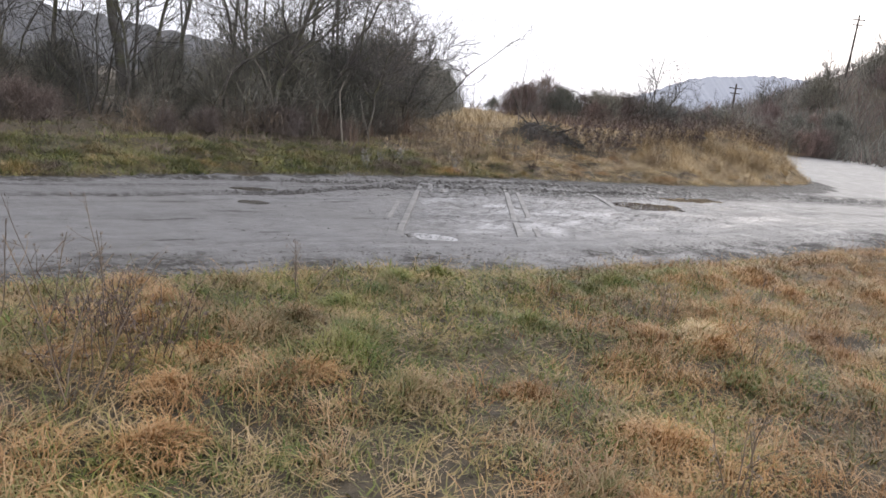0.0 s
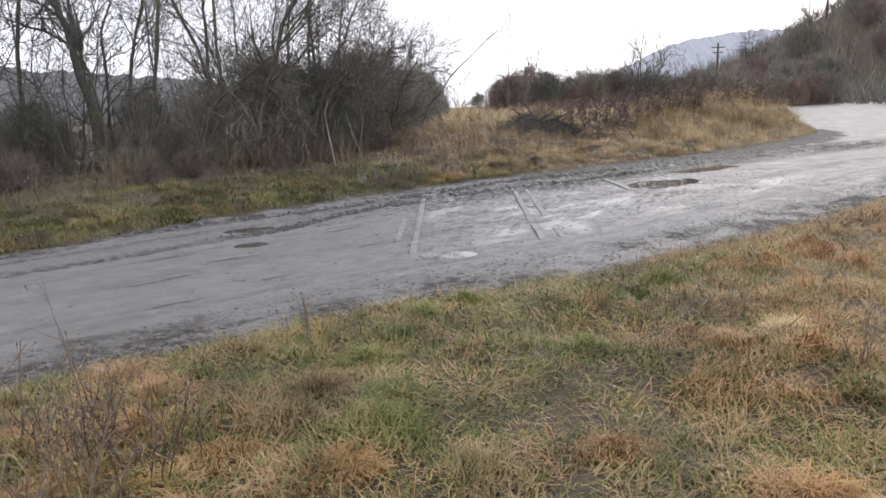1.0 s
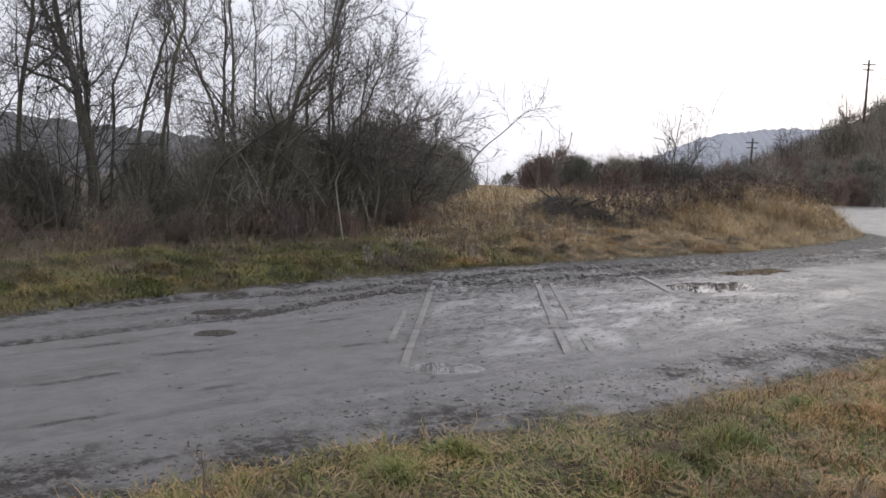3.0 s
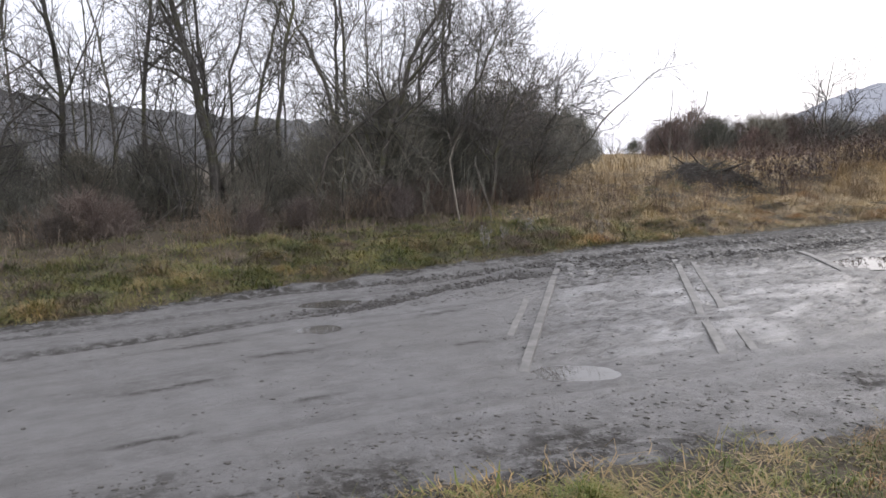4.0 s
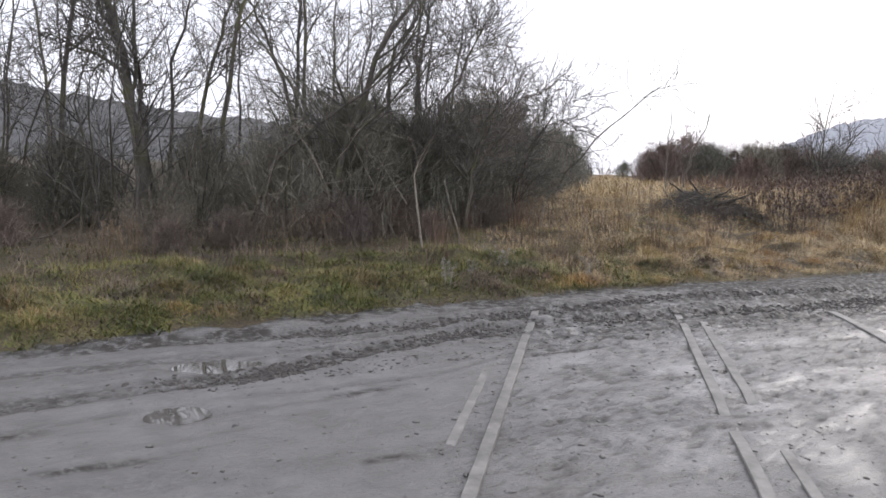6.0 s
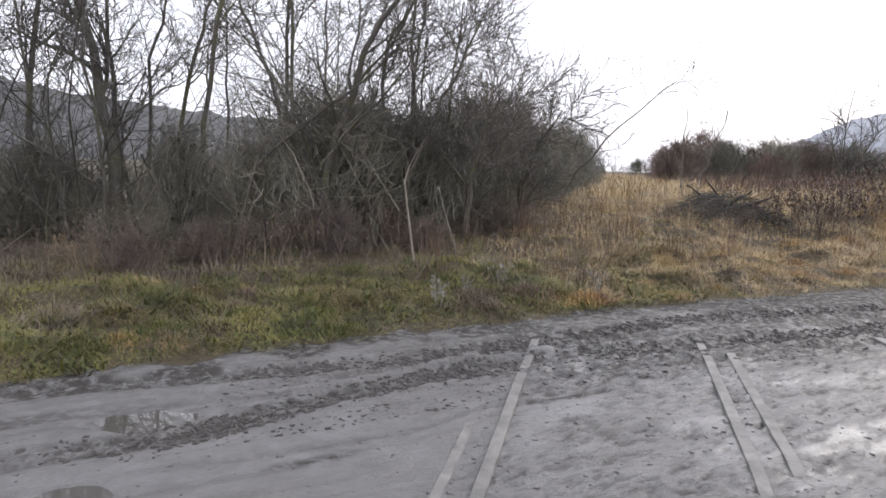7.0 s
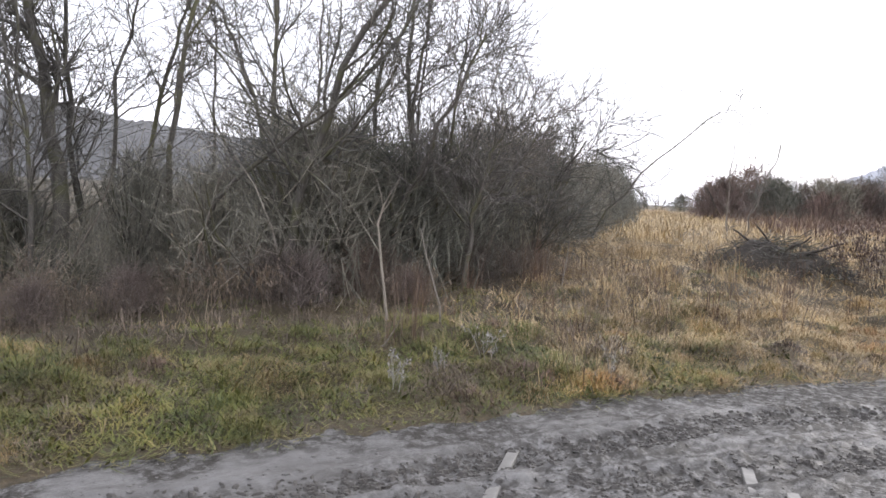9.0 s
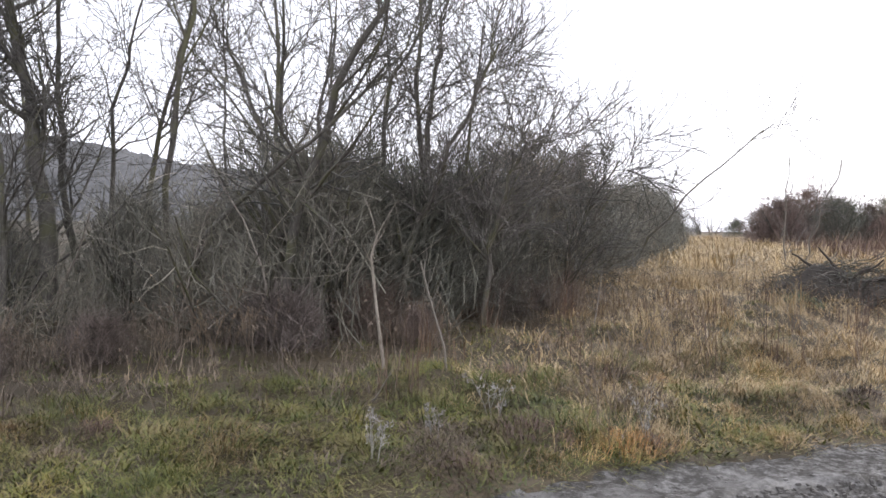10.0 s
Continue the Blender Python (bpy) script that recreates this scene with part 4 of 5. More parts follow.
tree(318, [(-1.7, 20.3, 0), (-1.5, 20.3, 1.4), (-1.2, 20.3, 2.2), (-0.8, 20.3, 2.9)], 0.04, "low spreading bare tree at the edge of the thicket", 13, (0.2, 1.0), (0.6, 1.2))
tree(308, [(-2.4, 22.0, 0), (-2.2, 22.0, 1.8), (-1.8, 21.9, 3.0)], 0.045, "low bare tree at the edge of the thicket", 13, (0.25, 1.0), (0.6, 1.2))
tree(309, [(-1.5, 25.0, 0), (-0.8, 25.0, 1.4), (0.1, 25.0, 2.55), (1.0, 25.0, 3.35), (1.8, 25.0, 4.05)], 0.032, "thin bare sapling leaning out over the track bed", 8, (0.25, 0.95), (0.5, 1.3), 4, 3)
tree(310, [(-8.0, 16.9, 0), (-8.06, 16.5, 2.0), (-8.28, 16.5, 4.0), (-8.3, 16.5, 6.8)], 0.06, "second mossy trunk of a bare tree in the thicket")
tree(311, [(-5.76, 16.0, 0), (-5.42, 16, 1.36), (-5.0, 16, 1.9), (-4.0, 16, 2.6), (-3.5, 16, 2.9), (-2.85, 16, 3.55)], 0.045, "bare tree arching sideways through the thicket", 5, (0.3, 1.0), (0.6, 1.4), 4, 4)

# slim trees standing deeper in the thicket
for k, (radius, line) in enumerate((
        (0.050, [(-5.97, 18.6, 0), (-6.09, 18.6, 2.43), (-6.33, 18.6, 3.36), (-6.72, 18.6, 4.35), (-6.94, 18.6, 4.78), (-7.2, 18.6, 5.3)]),
        (0.055, [(-6.14, 18.9, 0), (-6.12, 18.9, 2.45), (-6.08, 18.9, 3.76), (-6.06, 18.9, 4.83), (-6.04, 18.9, 6.11)]),
        (0.045, [(-3.92, 18.2, 0), (-3.9, 18.2, 2.64), (-3.85, 18.2, 3.64), (-3.44, 18.2, 4.41), (-2.95, 18.2, 5.33)]),
        (0.035, [(-5.46, 19.5, 0), (-5.49, 19.5, 3.25), (-5.55, 19.5, 4.95), (-5.62, 19.5, 6.99)]),
        (0.050, [(-7.73, 17.6, 0), (-7.59, 17.6, 2.55), (-7.3, 17.6, 3.69), (-6.98, 17.6, 4.54), (-6.6, 17.6, 5.56)]),
        (0.045, [(-8.01, 17.2, 0), (-7.99, 17.2, 1.84), (-7.96, 17.2, 3.5), (-7.66, 17.2, 4.28), (-7.3, 17.2, 5.22)]),
        (0.035, [(-7.91, 19.8, 0), (-7.92, 19.8, 3.12), (-7.94, 19.8, 4.46), (-7.96, 19.8, 6.07)]),
        (0.040, [(-3.59, 19.0, 0), (-3.53, 19.0, 3.06), (-3.41, 19.0, 4.17), (-3.31, 19.0, 4.79), (-3.19, 19.0, 5.53)]),
        )):
    tree(330 + k, line, radius, "slim bare tree with fine twigs deep in the thicket", 10, (0.3, 1.0), (0.7, 1.7), 7, 5)
tree(345, [(-3.4, 17.5, 0), (-3.23, 17.5, 1.4), (-2.88, 17.5, 2.2), (-2.54, 17.5, 3.0), (-2.0, 17.5, 4.1)], 0.05, "bare tree with a wide dark crown edging the thicket", 13, (0.25, 1.0), (0.6, 1.3), 8, 6)
tree(346, [(-2.9, 18.4, 0), (-2.85, 18.4, 1.6), (-2.7, 18.4, 2.8), (-2.5, 18.4, 4.6)], 0.04, "bare tree with a wide dark crown edging the thicket", 11, (0.25, 1.0), (0.6, 1.2), 8, 6)
back_rng = np.random.RandomState(91)
for k in range(3):
    x = -14.5 + 1.2 * k + back_rng.uniform(-0.4, 0.4)
    y = 17.2 + 0.22 * (x + 14) + back_rng.uniform(0.0, 4.0)
    sway, top = back_rng.normal(0, 0.5, 3), back_rng.uniform(6.0, 8.6)
    tree(350 + k, [(x, y, 0), (x + 0.25 * sway[0], y, 0.3 * top), (x + 0.25 * sway[0] + 0.4 * sway[1], y, 0.62 * top), (x + sway[1] + 0.5 * sway[2], y, top)],
         back_rng.uniform(0.035, 0.055), "slim bare tree with fine twigs deep in the thicket", 11, (0.22, 1.0), (0.9, 2.1), 8, 6)


def dead_stem(points, radius, label, twigs=4):
    """A pale dead stem with a few broken side twigs."""
    rng = np.random.RandomState(int(radius * 1e4) + len(points))
    P = np.array(points, float)[None]
    P[0, 0, 2] = float(land(P[0, 0, 0], P[0, 0, 1])) - 0.05
    R = radius * np.linspace(1, 0.5, len(points))[None]
    P1, R1 = grow(rng, P, R, twigs, (0.3, 1.0), (0.2, 0.5), 40, 4, 0.05, 0.15, 0.55)
    return tagged(new("dead_sapling", mesh_of("dead_sapling", *join([tubes(P, R, 6), tubes(P1, R1, 4)]), PALE_BARK)), label, "dead sapling", "dead saplings in the thicket")


dead_stem([(-2.44, 15.2, 0.2), (-2.49, 15.2, 0.7), (-2.55, 15.2, 1.1), (-2.6, 15.2, 1.5), (-2.54, 15.2, 1.7)], 0.02, "pale peeled dead stem at the thicket's edge")
dead_stem([(-1.9, 15.5, 0.2), (-1.93, 15.5, 0.6), (-2.1, 15.5, 1.1), (-2.2, 15.5, 1.45)], 0.013, "grey dead stem at the thicket's edge")
dead_stem([(-2.3, 14.5, 0.2), (-2.2, 14.5, 0.3), (-2.05, 14.5, 0.55)], 0.012, "short broken pale stick in dead weeds", 1)
dead_stem([(-3.95, 15.7, 0.2), (-4.05, 15.7, 0.7), (-4.2, 15.7, 1.3), (-4.5, 15.75, 1.85), (-4.85, 15.8, 2.25)], 0.014, "pale arching dead stem in the thicket", 2)
dead_stem([(-5.5, 15.8, 0.2), (-5.4, 15.8, 0.8), (-5.25, 15.85, 1.4), (-5.1, 15.85, 1.9), (-4.85, 15.85, 2.2)], 0.014, "pale arching dead stem in the thicket", 2)
dead_stem([(-7.3, 15.2, 0.2), (-6.8, 15.2, 0.8), (-6.4, 15.2, 1.4), (-6.2, 15.2, 1.9)], 0.014, "grey leaning dead stem in the thicket", 3)
dead_stem([(-0.9, 18.5, 0.2), (-0.85, 18.5, 0.8), (-0.8, 18.5, 1.3)], 0.013, "pale thin dead stem beside the track bed", 2)
dead_stem([(-7.9, 13.4, 0.2), (-7.4, 13.4, 0.5), (-6.9, 13.4, 0.85)], 0.02, "dark fallen branch propped in the weeds", 2)


# ---- waste ground: weeds, heap and saplings ----
def weed_mesh(seed, height, stems, wide, heads, material, head_size=0.02, thick=0.0045):
    """A dead weed: thin upright stems with short side twigs, tipped with ragged seed heads."""
    rng = np.random.RandomState(seed)
    a, r = rng.uniform(0, 6.28, stems), wide * np.sqrt(rng.rand(stems)) * 0.5
    p = np.stack([r * np.cos(a), r * np.sin(a), np.full(stems, -0.03)], -1)
    d = np.stack([np.cos(a) * 0.25, np.sin(a) * 0.25, np.ones(stems)], -1) + rng.normal(0, 0.12, (stems, 3))
    L = (height * rng.uniform(0.6, 1.0, stems) / 4)[:, None]
    P = [p]
    for _ in range(4):
        d = d + rng.normal(0, 0.1, d.shape)
        d /= np.linalg.norm(d, axis=1, keepdims=True)
        P.append(P[-1] + d * L)
    P = np.stack(P, 1)
    made = []
    for k in range(stems):
        Q, R = P[k:k + 1], np.full((1, 5), thick) * np.linspace(1, 0.5, 5)
        P1, R1 = grow(rng, Q, R, 6, (0.3, 1.0), (height * 0.08, height * 0.25), 40, 3, 0.1, 0.15, 0.8)
        pieces = [tubes(Q, R), tubes(P1, R1)]
        tips = np.repeat(P1[:, -1], heads, 0) + rng.normal(0, head_size * 0.5, (len(P1) * heads, 3))
        n = len(tips)
        pieces.append(blades(tips[:, 0], tips[:, 1], tips[:, 2], rng.uniform(1, 2.4, n) * head_size, np.full(n, head_size * 0.7), rng.uniform(0, 2.5, n), rng.uniform(-1, 1, n), rng.uniform(0, 6.28, n), 2))
        made.append(mesh_of("stem", *join(pieces), material))
    return made


def weeds(name, kinds, places, label, rng, size=(0.8, 1.2), group="dead weeds"):
    """Sets dead weeds, each an Empty with its stems, at the places."""
    firsts = []
    for k, (x, y) in enumerate(places):
        if k < len(kinds):
            ob = new(name)
            for me in kinds[k]:
                part("stem", me, ob)
            firsts.append(tagged(ob, label, "weed", group))
        else:
            ob = copy_thing(firsts[k % len(kinds)], Matrix())
        s = rng.uniform(*size)
        ob.matrix_basis = pose(x, y, float(land(x, y)), 0, 0, rng.uniform(0, 360)) @ Matrix.Diagonal((s, s, s, 1))


weeds("dead_weed", [weed_mesh(401, 0.48, 3, 0.1, 6, FLUFF, 0.02), weed_mesh(410, 0.4, 3, 0.08, 6, FLUFF, 0.02)], [(-1.15, 14.6), (-1.45, 13.95), (0.06, 14.75), (-1.7, 13.4)], "grey dead weed with white fluffy seed heads", rng)
weeds("dead_weed", [weed_mesh(402, 0.85, 5, 0.3, 3, WEED), weed_mesh(403, 0.65, 6, 0.3, 3, WEED)],
      [(-0.45, 16.0), (-0.35, 15.6), (-0.25, 14.4), (-0.1, 14.9), (0.9, 20.6), (1.2, 21.0), (-0.2, 19.2), (0.2, 18.6), (-1.5, 15.0), (0.6, 16.4), (0.3, 17.3), (-0.3, 16.9), (-3.6, 13.6), (-4.4, 13.5), (-2.6, 14.3), (1.2, 18.2), (-5.6, 12.8), (-6.6, 11.6), (-0.6, 18.4), (0.9, 19.8), (2.2, 17.8)],
      "thin brown dead weed stalks on the bank", rng)
weeds("dead_bush", [weed_mesh(404, 0.95, 44, 1.1, 5, DARK_WEED, 0.035), weed_mesh(405, 0.8, 40, 1.2, 5, DARK_WEED, 0.035)],
      [(4.2, 21.6), (4.9, 22.2), (6.6, 24.6), (7.4, 25.2), (8.3, 25.6), (9.6, 26.6), (11.4, 27.9), (12.8, 29.4)], "reddish-brown dead bush with withered seed heads", rng, (1.0, 1.45), "dead bushes on the mound")
foot = []
for (x0, y0), (x1, y1) in zip(thicket_line[1:6], thicket_line[2:7]):
    for _ in range(6):
        f, off = rng.rand(), rng.uniform(-1.6, 0.1)
        length = math.hypot(x1 - x0, y1 - y0)
        foot.append((x0 + (x1 - x0) * f - (y1 - y0) / length * off, y0 + (y1 - y0) * f + (x1 - x0) / length * off))
bramble = tagged(new("bramble", bush_meshes(265, 0.75, 1.3, 900, BRAMBLE, (0.0025, 0.005), (0.15, 0.45))[1]), "low tangle of bare grey-brown bramble stems", "bramble", "brambles at the thicket's foot")
spread_copies(bramble, [(x + 0.3, y + 0.3) for x, y in foot[1::2]], rng, (0.5, 1.0))
weeds("dead_weed", [weed_mesh(408, 0.7, 16, 0.7, 3, WEED, 0.02), weed_mesh(409, 0.55, 18, 0.8, 3, WEED, 0.02)], foot, "grey-brown clump of dead weeds at the thicket's foot", rng, (0.7, 1.2))
# tall withered stalks close by the camera
weeds("dead_weed", [weed_mesh(406, 1.0, 3, 0.12, 4, WEED, 0.013, 0.005)], [(-2.08, 3.55), (-1.86, 3.75), (-2.3, 3.5), (-1.5, 2.75)], "tall thin grey dead weed in the verge", rng, (0.75, 1.0))
weeds("dead_weed", [weed_mesh(407, 0.42, 4, 0.12, 3, WEED, 0.012)], [(2.0, 4.15), (1.7, 5.1), (2.9, 6.0), (1.3, 2.6), (-1.0, 4.9)], "short dark dead weed in dry grass", rng)


weeds("dead_weed", [weed_mesh(411, 0.5, 14, 0.4, 3, DARK_WEED, 0.016, 0.004)], [(-1.55, 2.95), (-1.4, 3.35), (-1.8, 3.5)], "dark withered clump of dead weeds in the verge", rng, (0.7, 1.0))


def tussock(x, y, size, label, seed, material):
    """A low dome matted with short curling blades that fall outwards and across one another."""
    rng = np.random.RandomState(seed)
    n = 700 if y < 9 else 320
    a = rng.uniform(0, 6.28, n)
    q = rng.rand(n) ** 0.6
    r = size * 0.8 * q * (1 + 0.18 * np.sin(2 * a + seed) + 0.12 * np.sin(5 * a + 2 * seed))
    top = size * rng.uniform(0.16, 0.34)
    z = top * (1 - q ** 2) * rng.uniform(0.4, 1.0, n) - 0.015
    L = (0.05 + 0.32 * size) * rng.uniform(0.5, 1.3, n)
    fall = rng.uniform(0, 6.28)
    way = np.where(rng.rand(n) < 0.55, fall + rng.normal(0, 0.5, n), a + rng.normal(0, 0.7, n))
    me = mesh_of("grass_tussock", *blades(r * np.cos(a), r * np.sin(a), z, L, rng.uniform(0.0035, 0.006, n), 0.25 + 0.75 * q + rng.uniform(-0.3, 0.3, n), rng.uniform(0.8, 2.4, n), way, 3, 0.8), material)
    ob = new("grass_tussock", me)
    ob.location = (x, y, float(land(x, y)))
    return tagged(ob, label, "grass tussock", "tussocks in the verge")


for k, (x, y, size, mat, tone) in enumerate([(-0.85, 4.2, 0.24, STRAW, "brown"), (-1.65, 3.75, 0.22, STRAW, "pale straw"), (-1.05, 2.5, 0.22, STRAW, "pale straw"), (-1.9, 3.0, 0.24, MIXED, "half-green"),
                                             (-0.6, 3.3, 0.18, STRAW, "brown"), (0.55, 3.4, 0.2, STRAW, "pale straw"), (1.5, 4.6, 0.24, STRAW, "golden"), (2.2, 5.4, 0.26, STRAW, "golden"), (2.6, 3.9, 0.26, STRAW, "brown"),
                                             (3.4, 6.6, 0.28, STRAW, "golden"), (-2.5, 4.1, 0.2, MIXED, "half-green"), (0.9, 2.4, 0.2, STRAW, "brown"), (-0.4, 14.5, 0.26, MIXED, "yellow-green"), (0.1, 14.9, 0.26, GOLD, "golden"),
                                             (4.6, 8.0, 0.28, STRAW, "golden"), (1.5, 16.4, 0.3, GOLD, "golden"), (2.6, 17.3, 0.3, GOLD, "golden"), (4.2, 18.6, 0.3, GOLD, "golden"), (0.12, 14.62, 0.3, DARK_WEED, "dark withered"), (0.1, 14.68, 0.22, DARK_WEED, "dark withered"), (1.9, 16.6, 0.28, DARK_WEED, "dark withered"), (3.0, 17.1, 0.26, DARK_WEED, "dark withered"), (-5.3, 10.3, 0.3, WEED, "grey-brown"), (-6.2, 9.5, 0.35, DARK_WEED, "dark withered")]):
    tussock(x, y, size, tone + " tussock of bent dead grass", 500 + k, mat)

# hummocks of grass all along the bank
bank_rng = np.random.RandomState(77)
for k in range(150):
    x = bank_rng.uniform(-9.0, 7.5)
    y = float(far_edge(x)) + 0.1 + 3.2 * bank_rng.rand() ** 1.2
    if x < -0.3:
        mat, tone = [(BANK, "olive-green"), (MIXED, "half-green"), (WEED, "grey-brown"), (BANK, "olive-green"), (RUSSET, "dark withered"), (BANK, "olive-green")][k % 6]
    else:
        mat, tone = [(GOLD, "golden"), (GOLD, "golden"), (MIXED, "half-green"), (WEED, "grey-brown"), (STRAW, "brown")][k % 5]
    tussock(x, y, bank_rng.uniform(0.22, 0.5), tone + " tussock of bent dead grass", 560 + k, mat)
# and over the near verge
for k in range(70):
    x = bank_rng.uniform(-3.2, 6.5)
    y = float(near_edge(x)) - 0.2 - 4.6 * bank_rng.rand()
    if y < 1.9 or abs(x) > 0.85 * y + 0.2:
        continue
    if greenness(x, y) > 0.35:
        mat, tone = (GREEN, "green")
    elif x > 1.2:
        mat, tone = [(STRAW, "straw-brown"), (GOLD, "golden"), (STRAW, "straw-brown")][k % 3]
    else:
        mat, tone = [(STRAW, "straw-brown"), (MIXED, "half-green"), (STRAW, "straw-brown")][k % 3]
    tussock(x, y, bank_rng.uniform(0.16, 0.32), tone + " tussock of bent dead grass", 760 + k, mat)


def brush_pile(x, y, wide, deep, high):
    """A heap of cut branches and twigs, thrown over one another."""
    rng = np.random.RandomState(601)
    ob = new("brush_pile")
    ob.location = (x, y, float(land(x, y)))

    def lying(n, length, radius, k):
        u, v = rng.uniform(-1, 1, n), rng.uniform(-1, 1, n)
        top = np.maximum(0.05, 1 - u ** 2 - v ** 2) * high
        mid = np.stack([u * wide / 2, v * deep / 2, top * rng.uniform(0.3, 1.0, n)], -1)
        a = rng.uniform(0, 6.28, n)
        d = np.stack([np.cos(a), np.sin(a), rng.normal(0, 0.35, n)], -1)
        s = np.linspace(-0.5, 0.5, 4)
        P = mid[:, None] + d[:, None] * (s[:, None] * length) + rng.normal(0, 0.04, (n, 4, 3))
        P[..., 2] = np.maximum(P[..., 2], 0.0)
        return tubes(P, np.full((n, 4), radius) * np.linspace(1, 0.5, 4) * rng.uniform(0.6, 1.4, (n, 1)), k)
    u, v = np.meshgrid(np.linspace(-1.1, 1.1, 30), np.linspace(-1.1, 1.1, 24), indexing="ij")
    dome = high * 0.78 * np.maximum(0, 1 - u ** 2 - v ** 2) ** 0.7 * (1 + 0.3 * waves(u, v, 0.8, 602, 3)) - 0.06
    part("debris", mesh_of("debris", *sheet(u * wide / 2, v * deep / 2, dome), DEBRIS), ob, "dark rotted core of brushwood and soil")
    part("brushwood", mesh_of("brushwood", *lying(500, 0.6, 0.008, 3), TWIG), ob)
    part("brushwood", mesh_of("brushwood", *lying(500, 0.4, 0.005, 3), BARK), ob)
    for k in range(8):
        part("branch", mesh_of("branch", *lying(1, 1.1, 0.016, 6), BARK), ob)
    for bx, lean, rise in ((-0.2, -0.55, 0.45), (0.1, -0.5, 0.5), (0.1, 0.5, 0.35), (0.5, 0.6, 0.2)):
        q = np.linspace(0, 1, 6)[:, None]
        P = np.array([[bx, -0.2, high * 0.5]]) + q * np.array([[lean, 0.1, rise]]) + rng.normal(0, 0.035, (6, 3)) * q
        part("branch", mesh_of("branch", *tubes(P[None], (0.034 * (1 - 0.6 * q[:, 0]))[None], 6), DEBRIS), ob)
    return tagged(ob, "dark heap of cut branches and brushwood in dry grass", "brush pile")


brush_pile(2.65, 22.3, 2.5, 1.3, 0.72)
tussock(1.95, 21.6, 0.5, "pale green herb growing against the brush pile", 640, HERB)
tussock(2.2, 21.5, 0.4, "pale green herb growing against the brush pile", 641, HERB)
tree(320, [(2.45, 27.0, 0), (2.7, 27.0, 1.1), (3.0, 27.0, 2.2), (3.4, 27.0, 3.5)], 0.034, "thin pale forked birch sapling with few twigs", 6, (0.45, 0.95), (0.5, 1.1), 3, 3, PALE_BARK)
tree(321, [(2.25, 27.0, 0), (2.27, 27.0, 1.5), (2.33, 27.0, 3.6)], 0.026, "thin upright birch sapling with few twigs", 5, (0.35, 0.95), (0.3, 0.8), 3, 3, PALE_BARK)

# far scrub beside the track and over the slope
far_kinds = []
for k in range(4):
    far_kinds.append(shrub("far_shrub", bush_meshes(240 + k, 2.6, 3.8, 2400, RED_SCRUB if k < 2 else SCRUB, (0.007, 0.014), (0.18, 0.5)), "bare reddish-brown bush of the far scrub" if k < 2 else "bare grey-brown bush of the far scrub", "shrub", "bushes of the far scrub"))
far_spots = [(3.5 + i * 0.62 + rng.uniform(-0.3, 0.3), 47 + 0.2 * i + rng.uniform(-1.0, 2.5)) for i in range(44)]
far_spots += [(-9, 96), (-5, 92), (-2, 99), (4.5, 98), (7, 92), (10, 97), (-13, 90)]
slope_spots = [(x, 84 - (x - 22) * 0.85 + rng.uniform(0, 1) ** 1.4 * 36) for x in [rng.uniform(22, 86) for _ in range(64)]]
for k, ob in enumerate(far_kinds):
    spread_copies(ob, far_spots[k::4], rng, (0.82, 1.0))
    c = copy_thing(ob, Matrix())
    spread_copies(c, slope_spots[k::4], rng, (0.9, 1.4))
far_tree = shrub("far_tree", shrub_meshes(250, 5.0, 2.0, 8, 9, 5, 0.018, BARK, TWIG, 0, 0.3), "small bare tree standing above the far scrub", "tree", "far bare trees")
spread_copies(far_tree, [(13.6, 51), (15.0, 52), (36, 98), (41, 96), (46, 94), (50, 98), (56, 96), (62, 92), (33, 104), (68, 90), (44, 104), (59, 102), (0.8, 120), (2.5, 124), (-2.0, 118)], rng, (0.8, 1.2))


def slope_scrub(seed, count):
    """Bare scrub that nobody could count, all over the slope."""
    rng = np.random.RandomState(seed)
    a, r = np.radians(rng.uniform(14, 52, count)), rng.uniform(0, 1, count)
    edge = 54.6 / (0.62 * np.sin(a) + 0.55 * np.cos(a)) - 9.0
    r = edge + r * 72
    p = np.stack([r * np.sin(a), r * np.cos(a), np.zeros(count)], -1)
    p[:, 2] = land(p[:, 0], p[:, 1]) - 0.1
    clump = 0.6 + 0.5 * waves(p[:, 0], p[:, 1], 9.0, seed, 3)
    d = np.stack([rng.normal(0, 0.35, count), rng.normal(0, 0.35, count), np.ones(count)], -1) * (rng.uniform(0.8, 3.2, count) * np.clip(clump, 0.35, 1.2))[:, None]
    P = np.stack([p, p + d * 0.55 + rng.normal(0, 0.12, p.shape), p + d], 1)
    return tubes(P, rng.uniform(0.025, 0.05, (count, 1)) * np.array([1, 0.8, 0.4]))


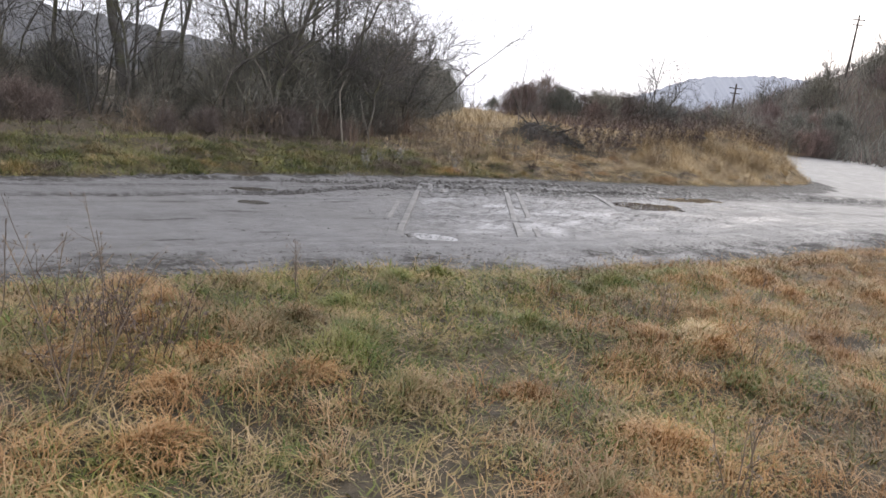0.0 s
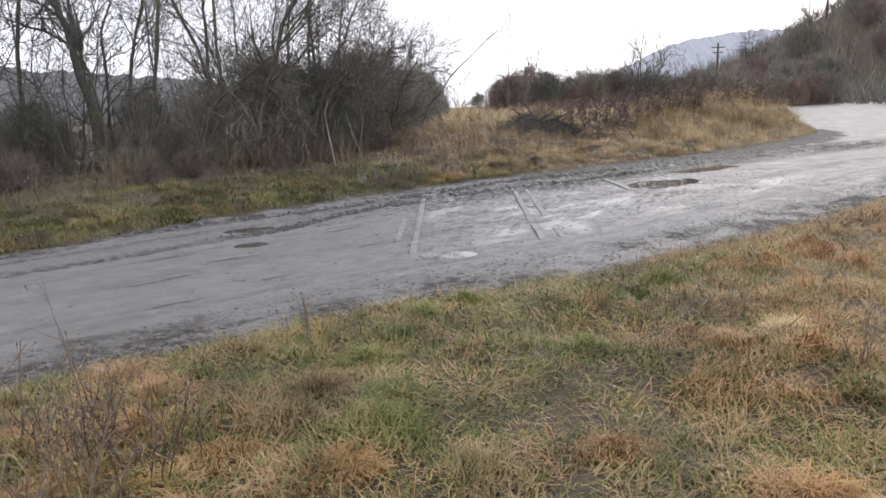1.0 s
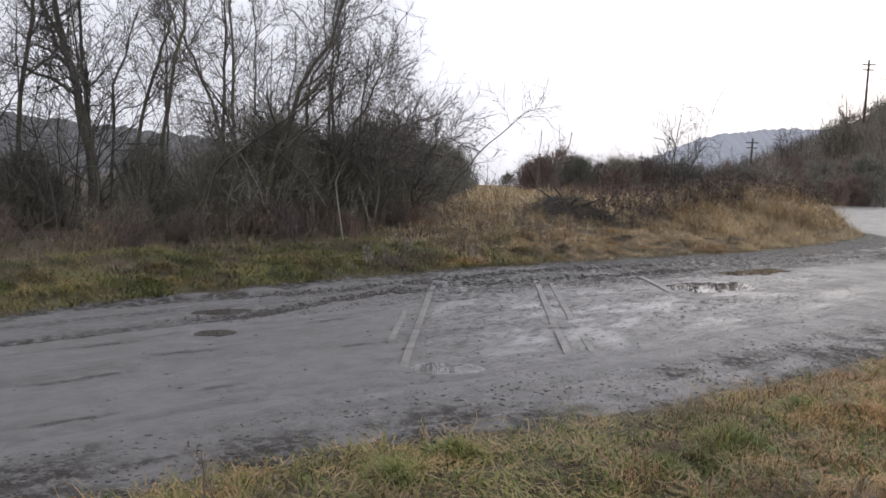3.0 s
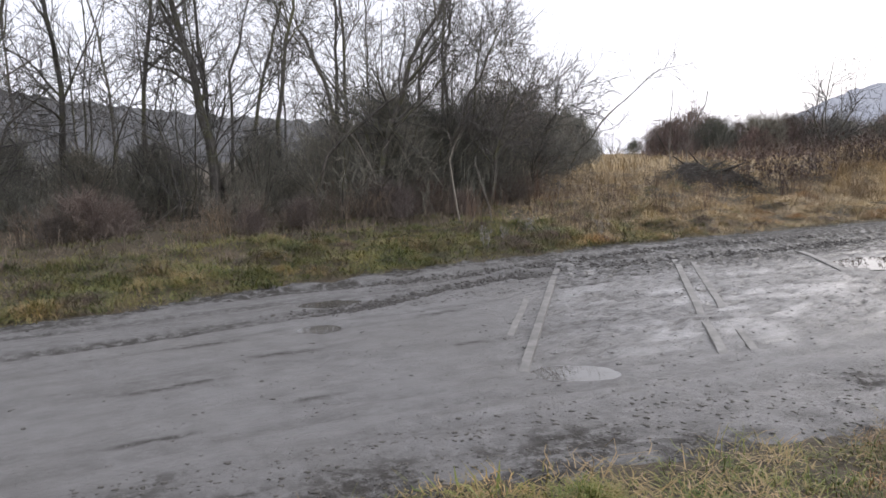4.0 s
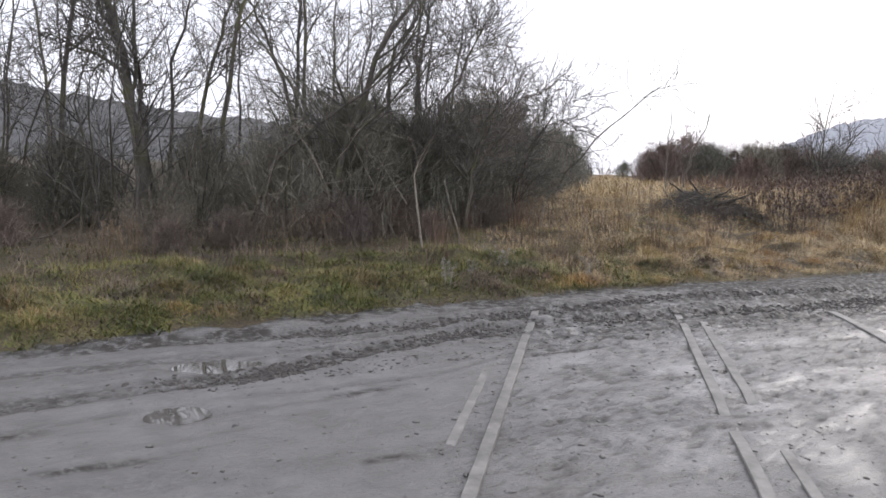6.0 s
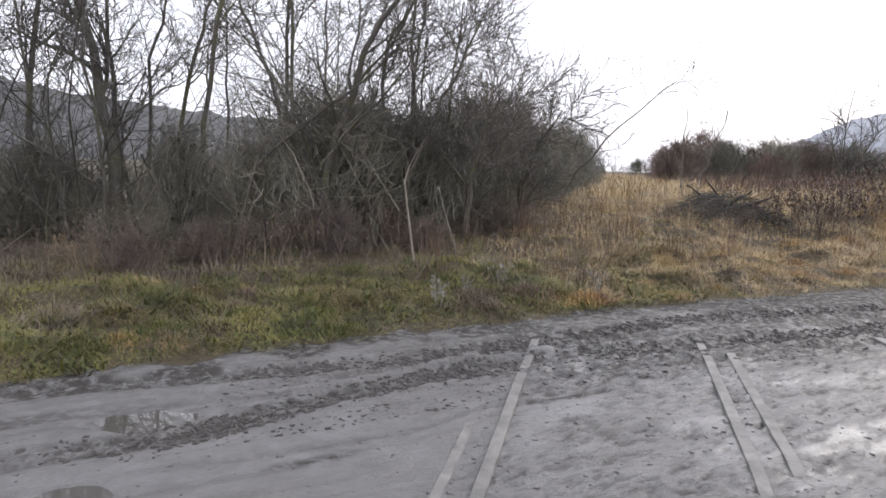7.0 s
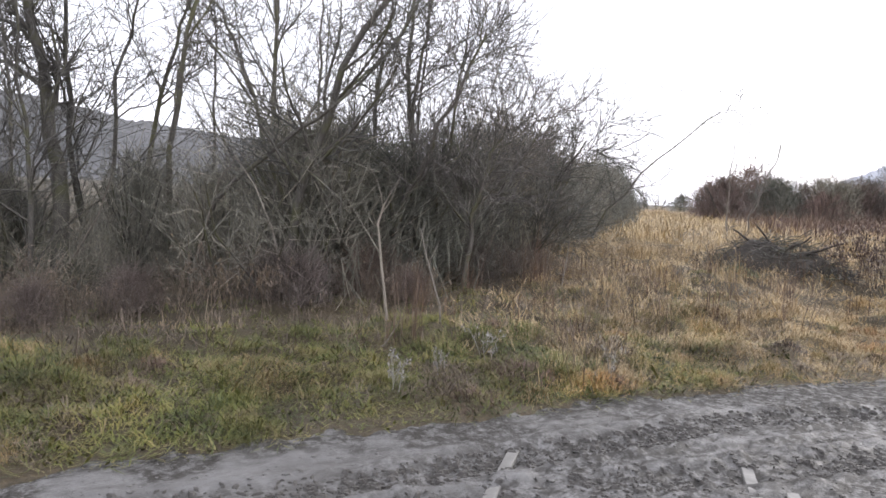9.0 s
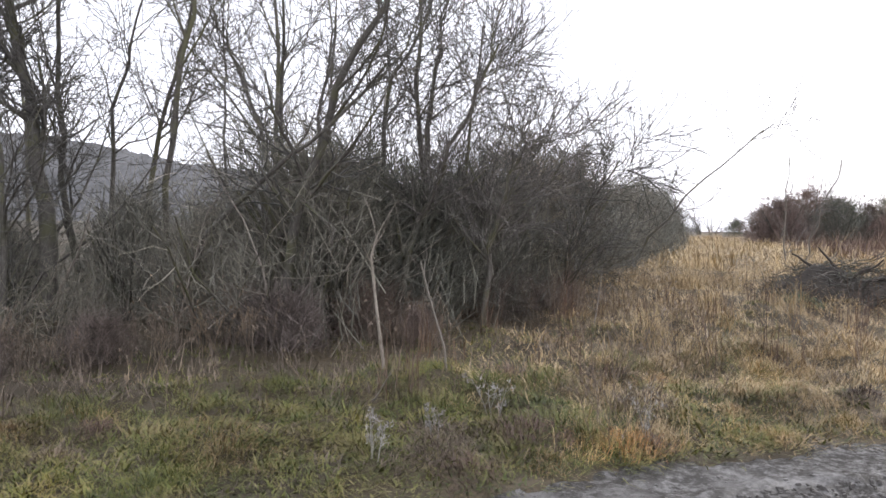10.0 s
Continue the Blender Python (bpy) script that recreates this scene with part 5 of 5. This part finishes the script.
for k, mat in enumerate((SCRUB, RED_SCRUB)):
    tagged(new("scrub_wood", mesh_of("scrub_wood", *slope_scrub(280 + k, 7000), mat)), "dense bare grey-brown scrub covering the slope", "scrub", kind="stuff")


def utility_pole(x, y, height):
    ob = new("utility_pole")
    ob.location = (x, y, float(land(x, y)) - 0.3)
    P = np.array([[[0, 0, 0], [0, 0, height / 2], [0, 0, height]]], float)
    part("pole", mesh_of("pole", *tubes(P, np.array([[0.16, 0.14, 0.11]]), 10), POLE), ob)
    for h, w in ((0.6, 0.9), (1.3, 0.7)):
        Q = np.array([[[-w, 0, height - h], [0, 0, height - h], [w, 0, height - h]]], float)
        part("crossarm", mesh_of("crossarm", *tubes(Q, np.full((1, 3), 0.07), 4), POLE), ob)
    return tagged(ob, "weathered wooden utility pole on the scrubby slope", "utility pole", "poles of the power line")


utility_pole(52.7, 100, 8.5)
utility_pole(67.8, 100, 9.0)
utility_pole(38.0, 100, 5.5)


# ---- distance ----
def hill(name, label, points, depth, material):
    """A long low ridge with an uneven top."""
    xs = np.linspace(points[0][0], points[-1][0], 700)
    px, py, ph = zip(*points)
    y, h = np.interp(xs, px, py), np.interp(xs, px, ph)
    h = h * (1 + 0.05 * waves(xs, xs * 0, 300, 51, 4)) + 2.5 * waves(xs, xs * 0, 14, 52, 2)
    rows = [(y - depth, h * 0 - 5), (y - depth * 0.5, h * 0.55), (y, h), (y + depth, h * 0 - 5)]
    X = np.stack([xs] * 4, 1)
    ob = new(name, mesh_of(name, *sheet(X, np.stack([r[0] for r in rows], 1), np.stack([r[1] for r in rows], 1)), material))
    return tagged(ob, label, "hill", kind="structure")


hill("backdrop", "wooded hill on the horizon, its mist painted blue-grey", [(180, 1900, 15), (370, 1900, 48), (516, 1900, 100), (595, 1900, 140), (655, 1900, 155), (790, 1850, 166), (1300, 1700, 190), (2400, 1200, 200)], 300, HILL)
hill("backdrop", "bare wooded hill behind the thicket", [(-1800, 300, 150), (-1100, 480, 128), (-800, 600, 108), (-700, 700, 92), (-560, 720, 71), (-430, 745, 55), (-310, 770, 46), (-170, 800, 24), (0, 850, 5)], 200, HILL_NEAR)
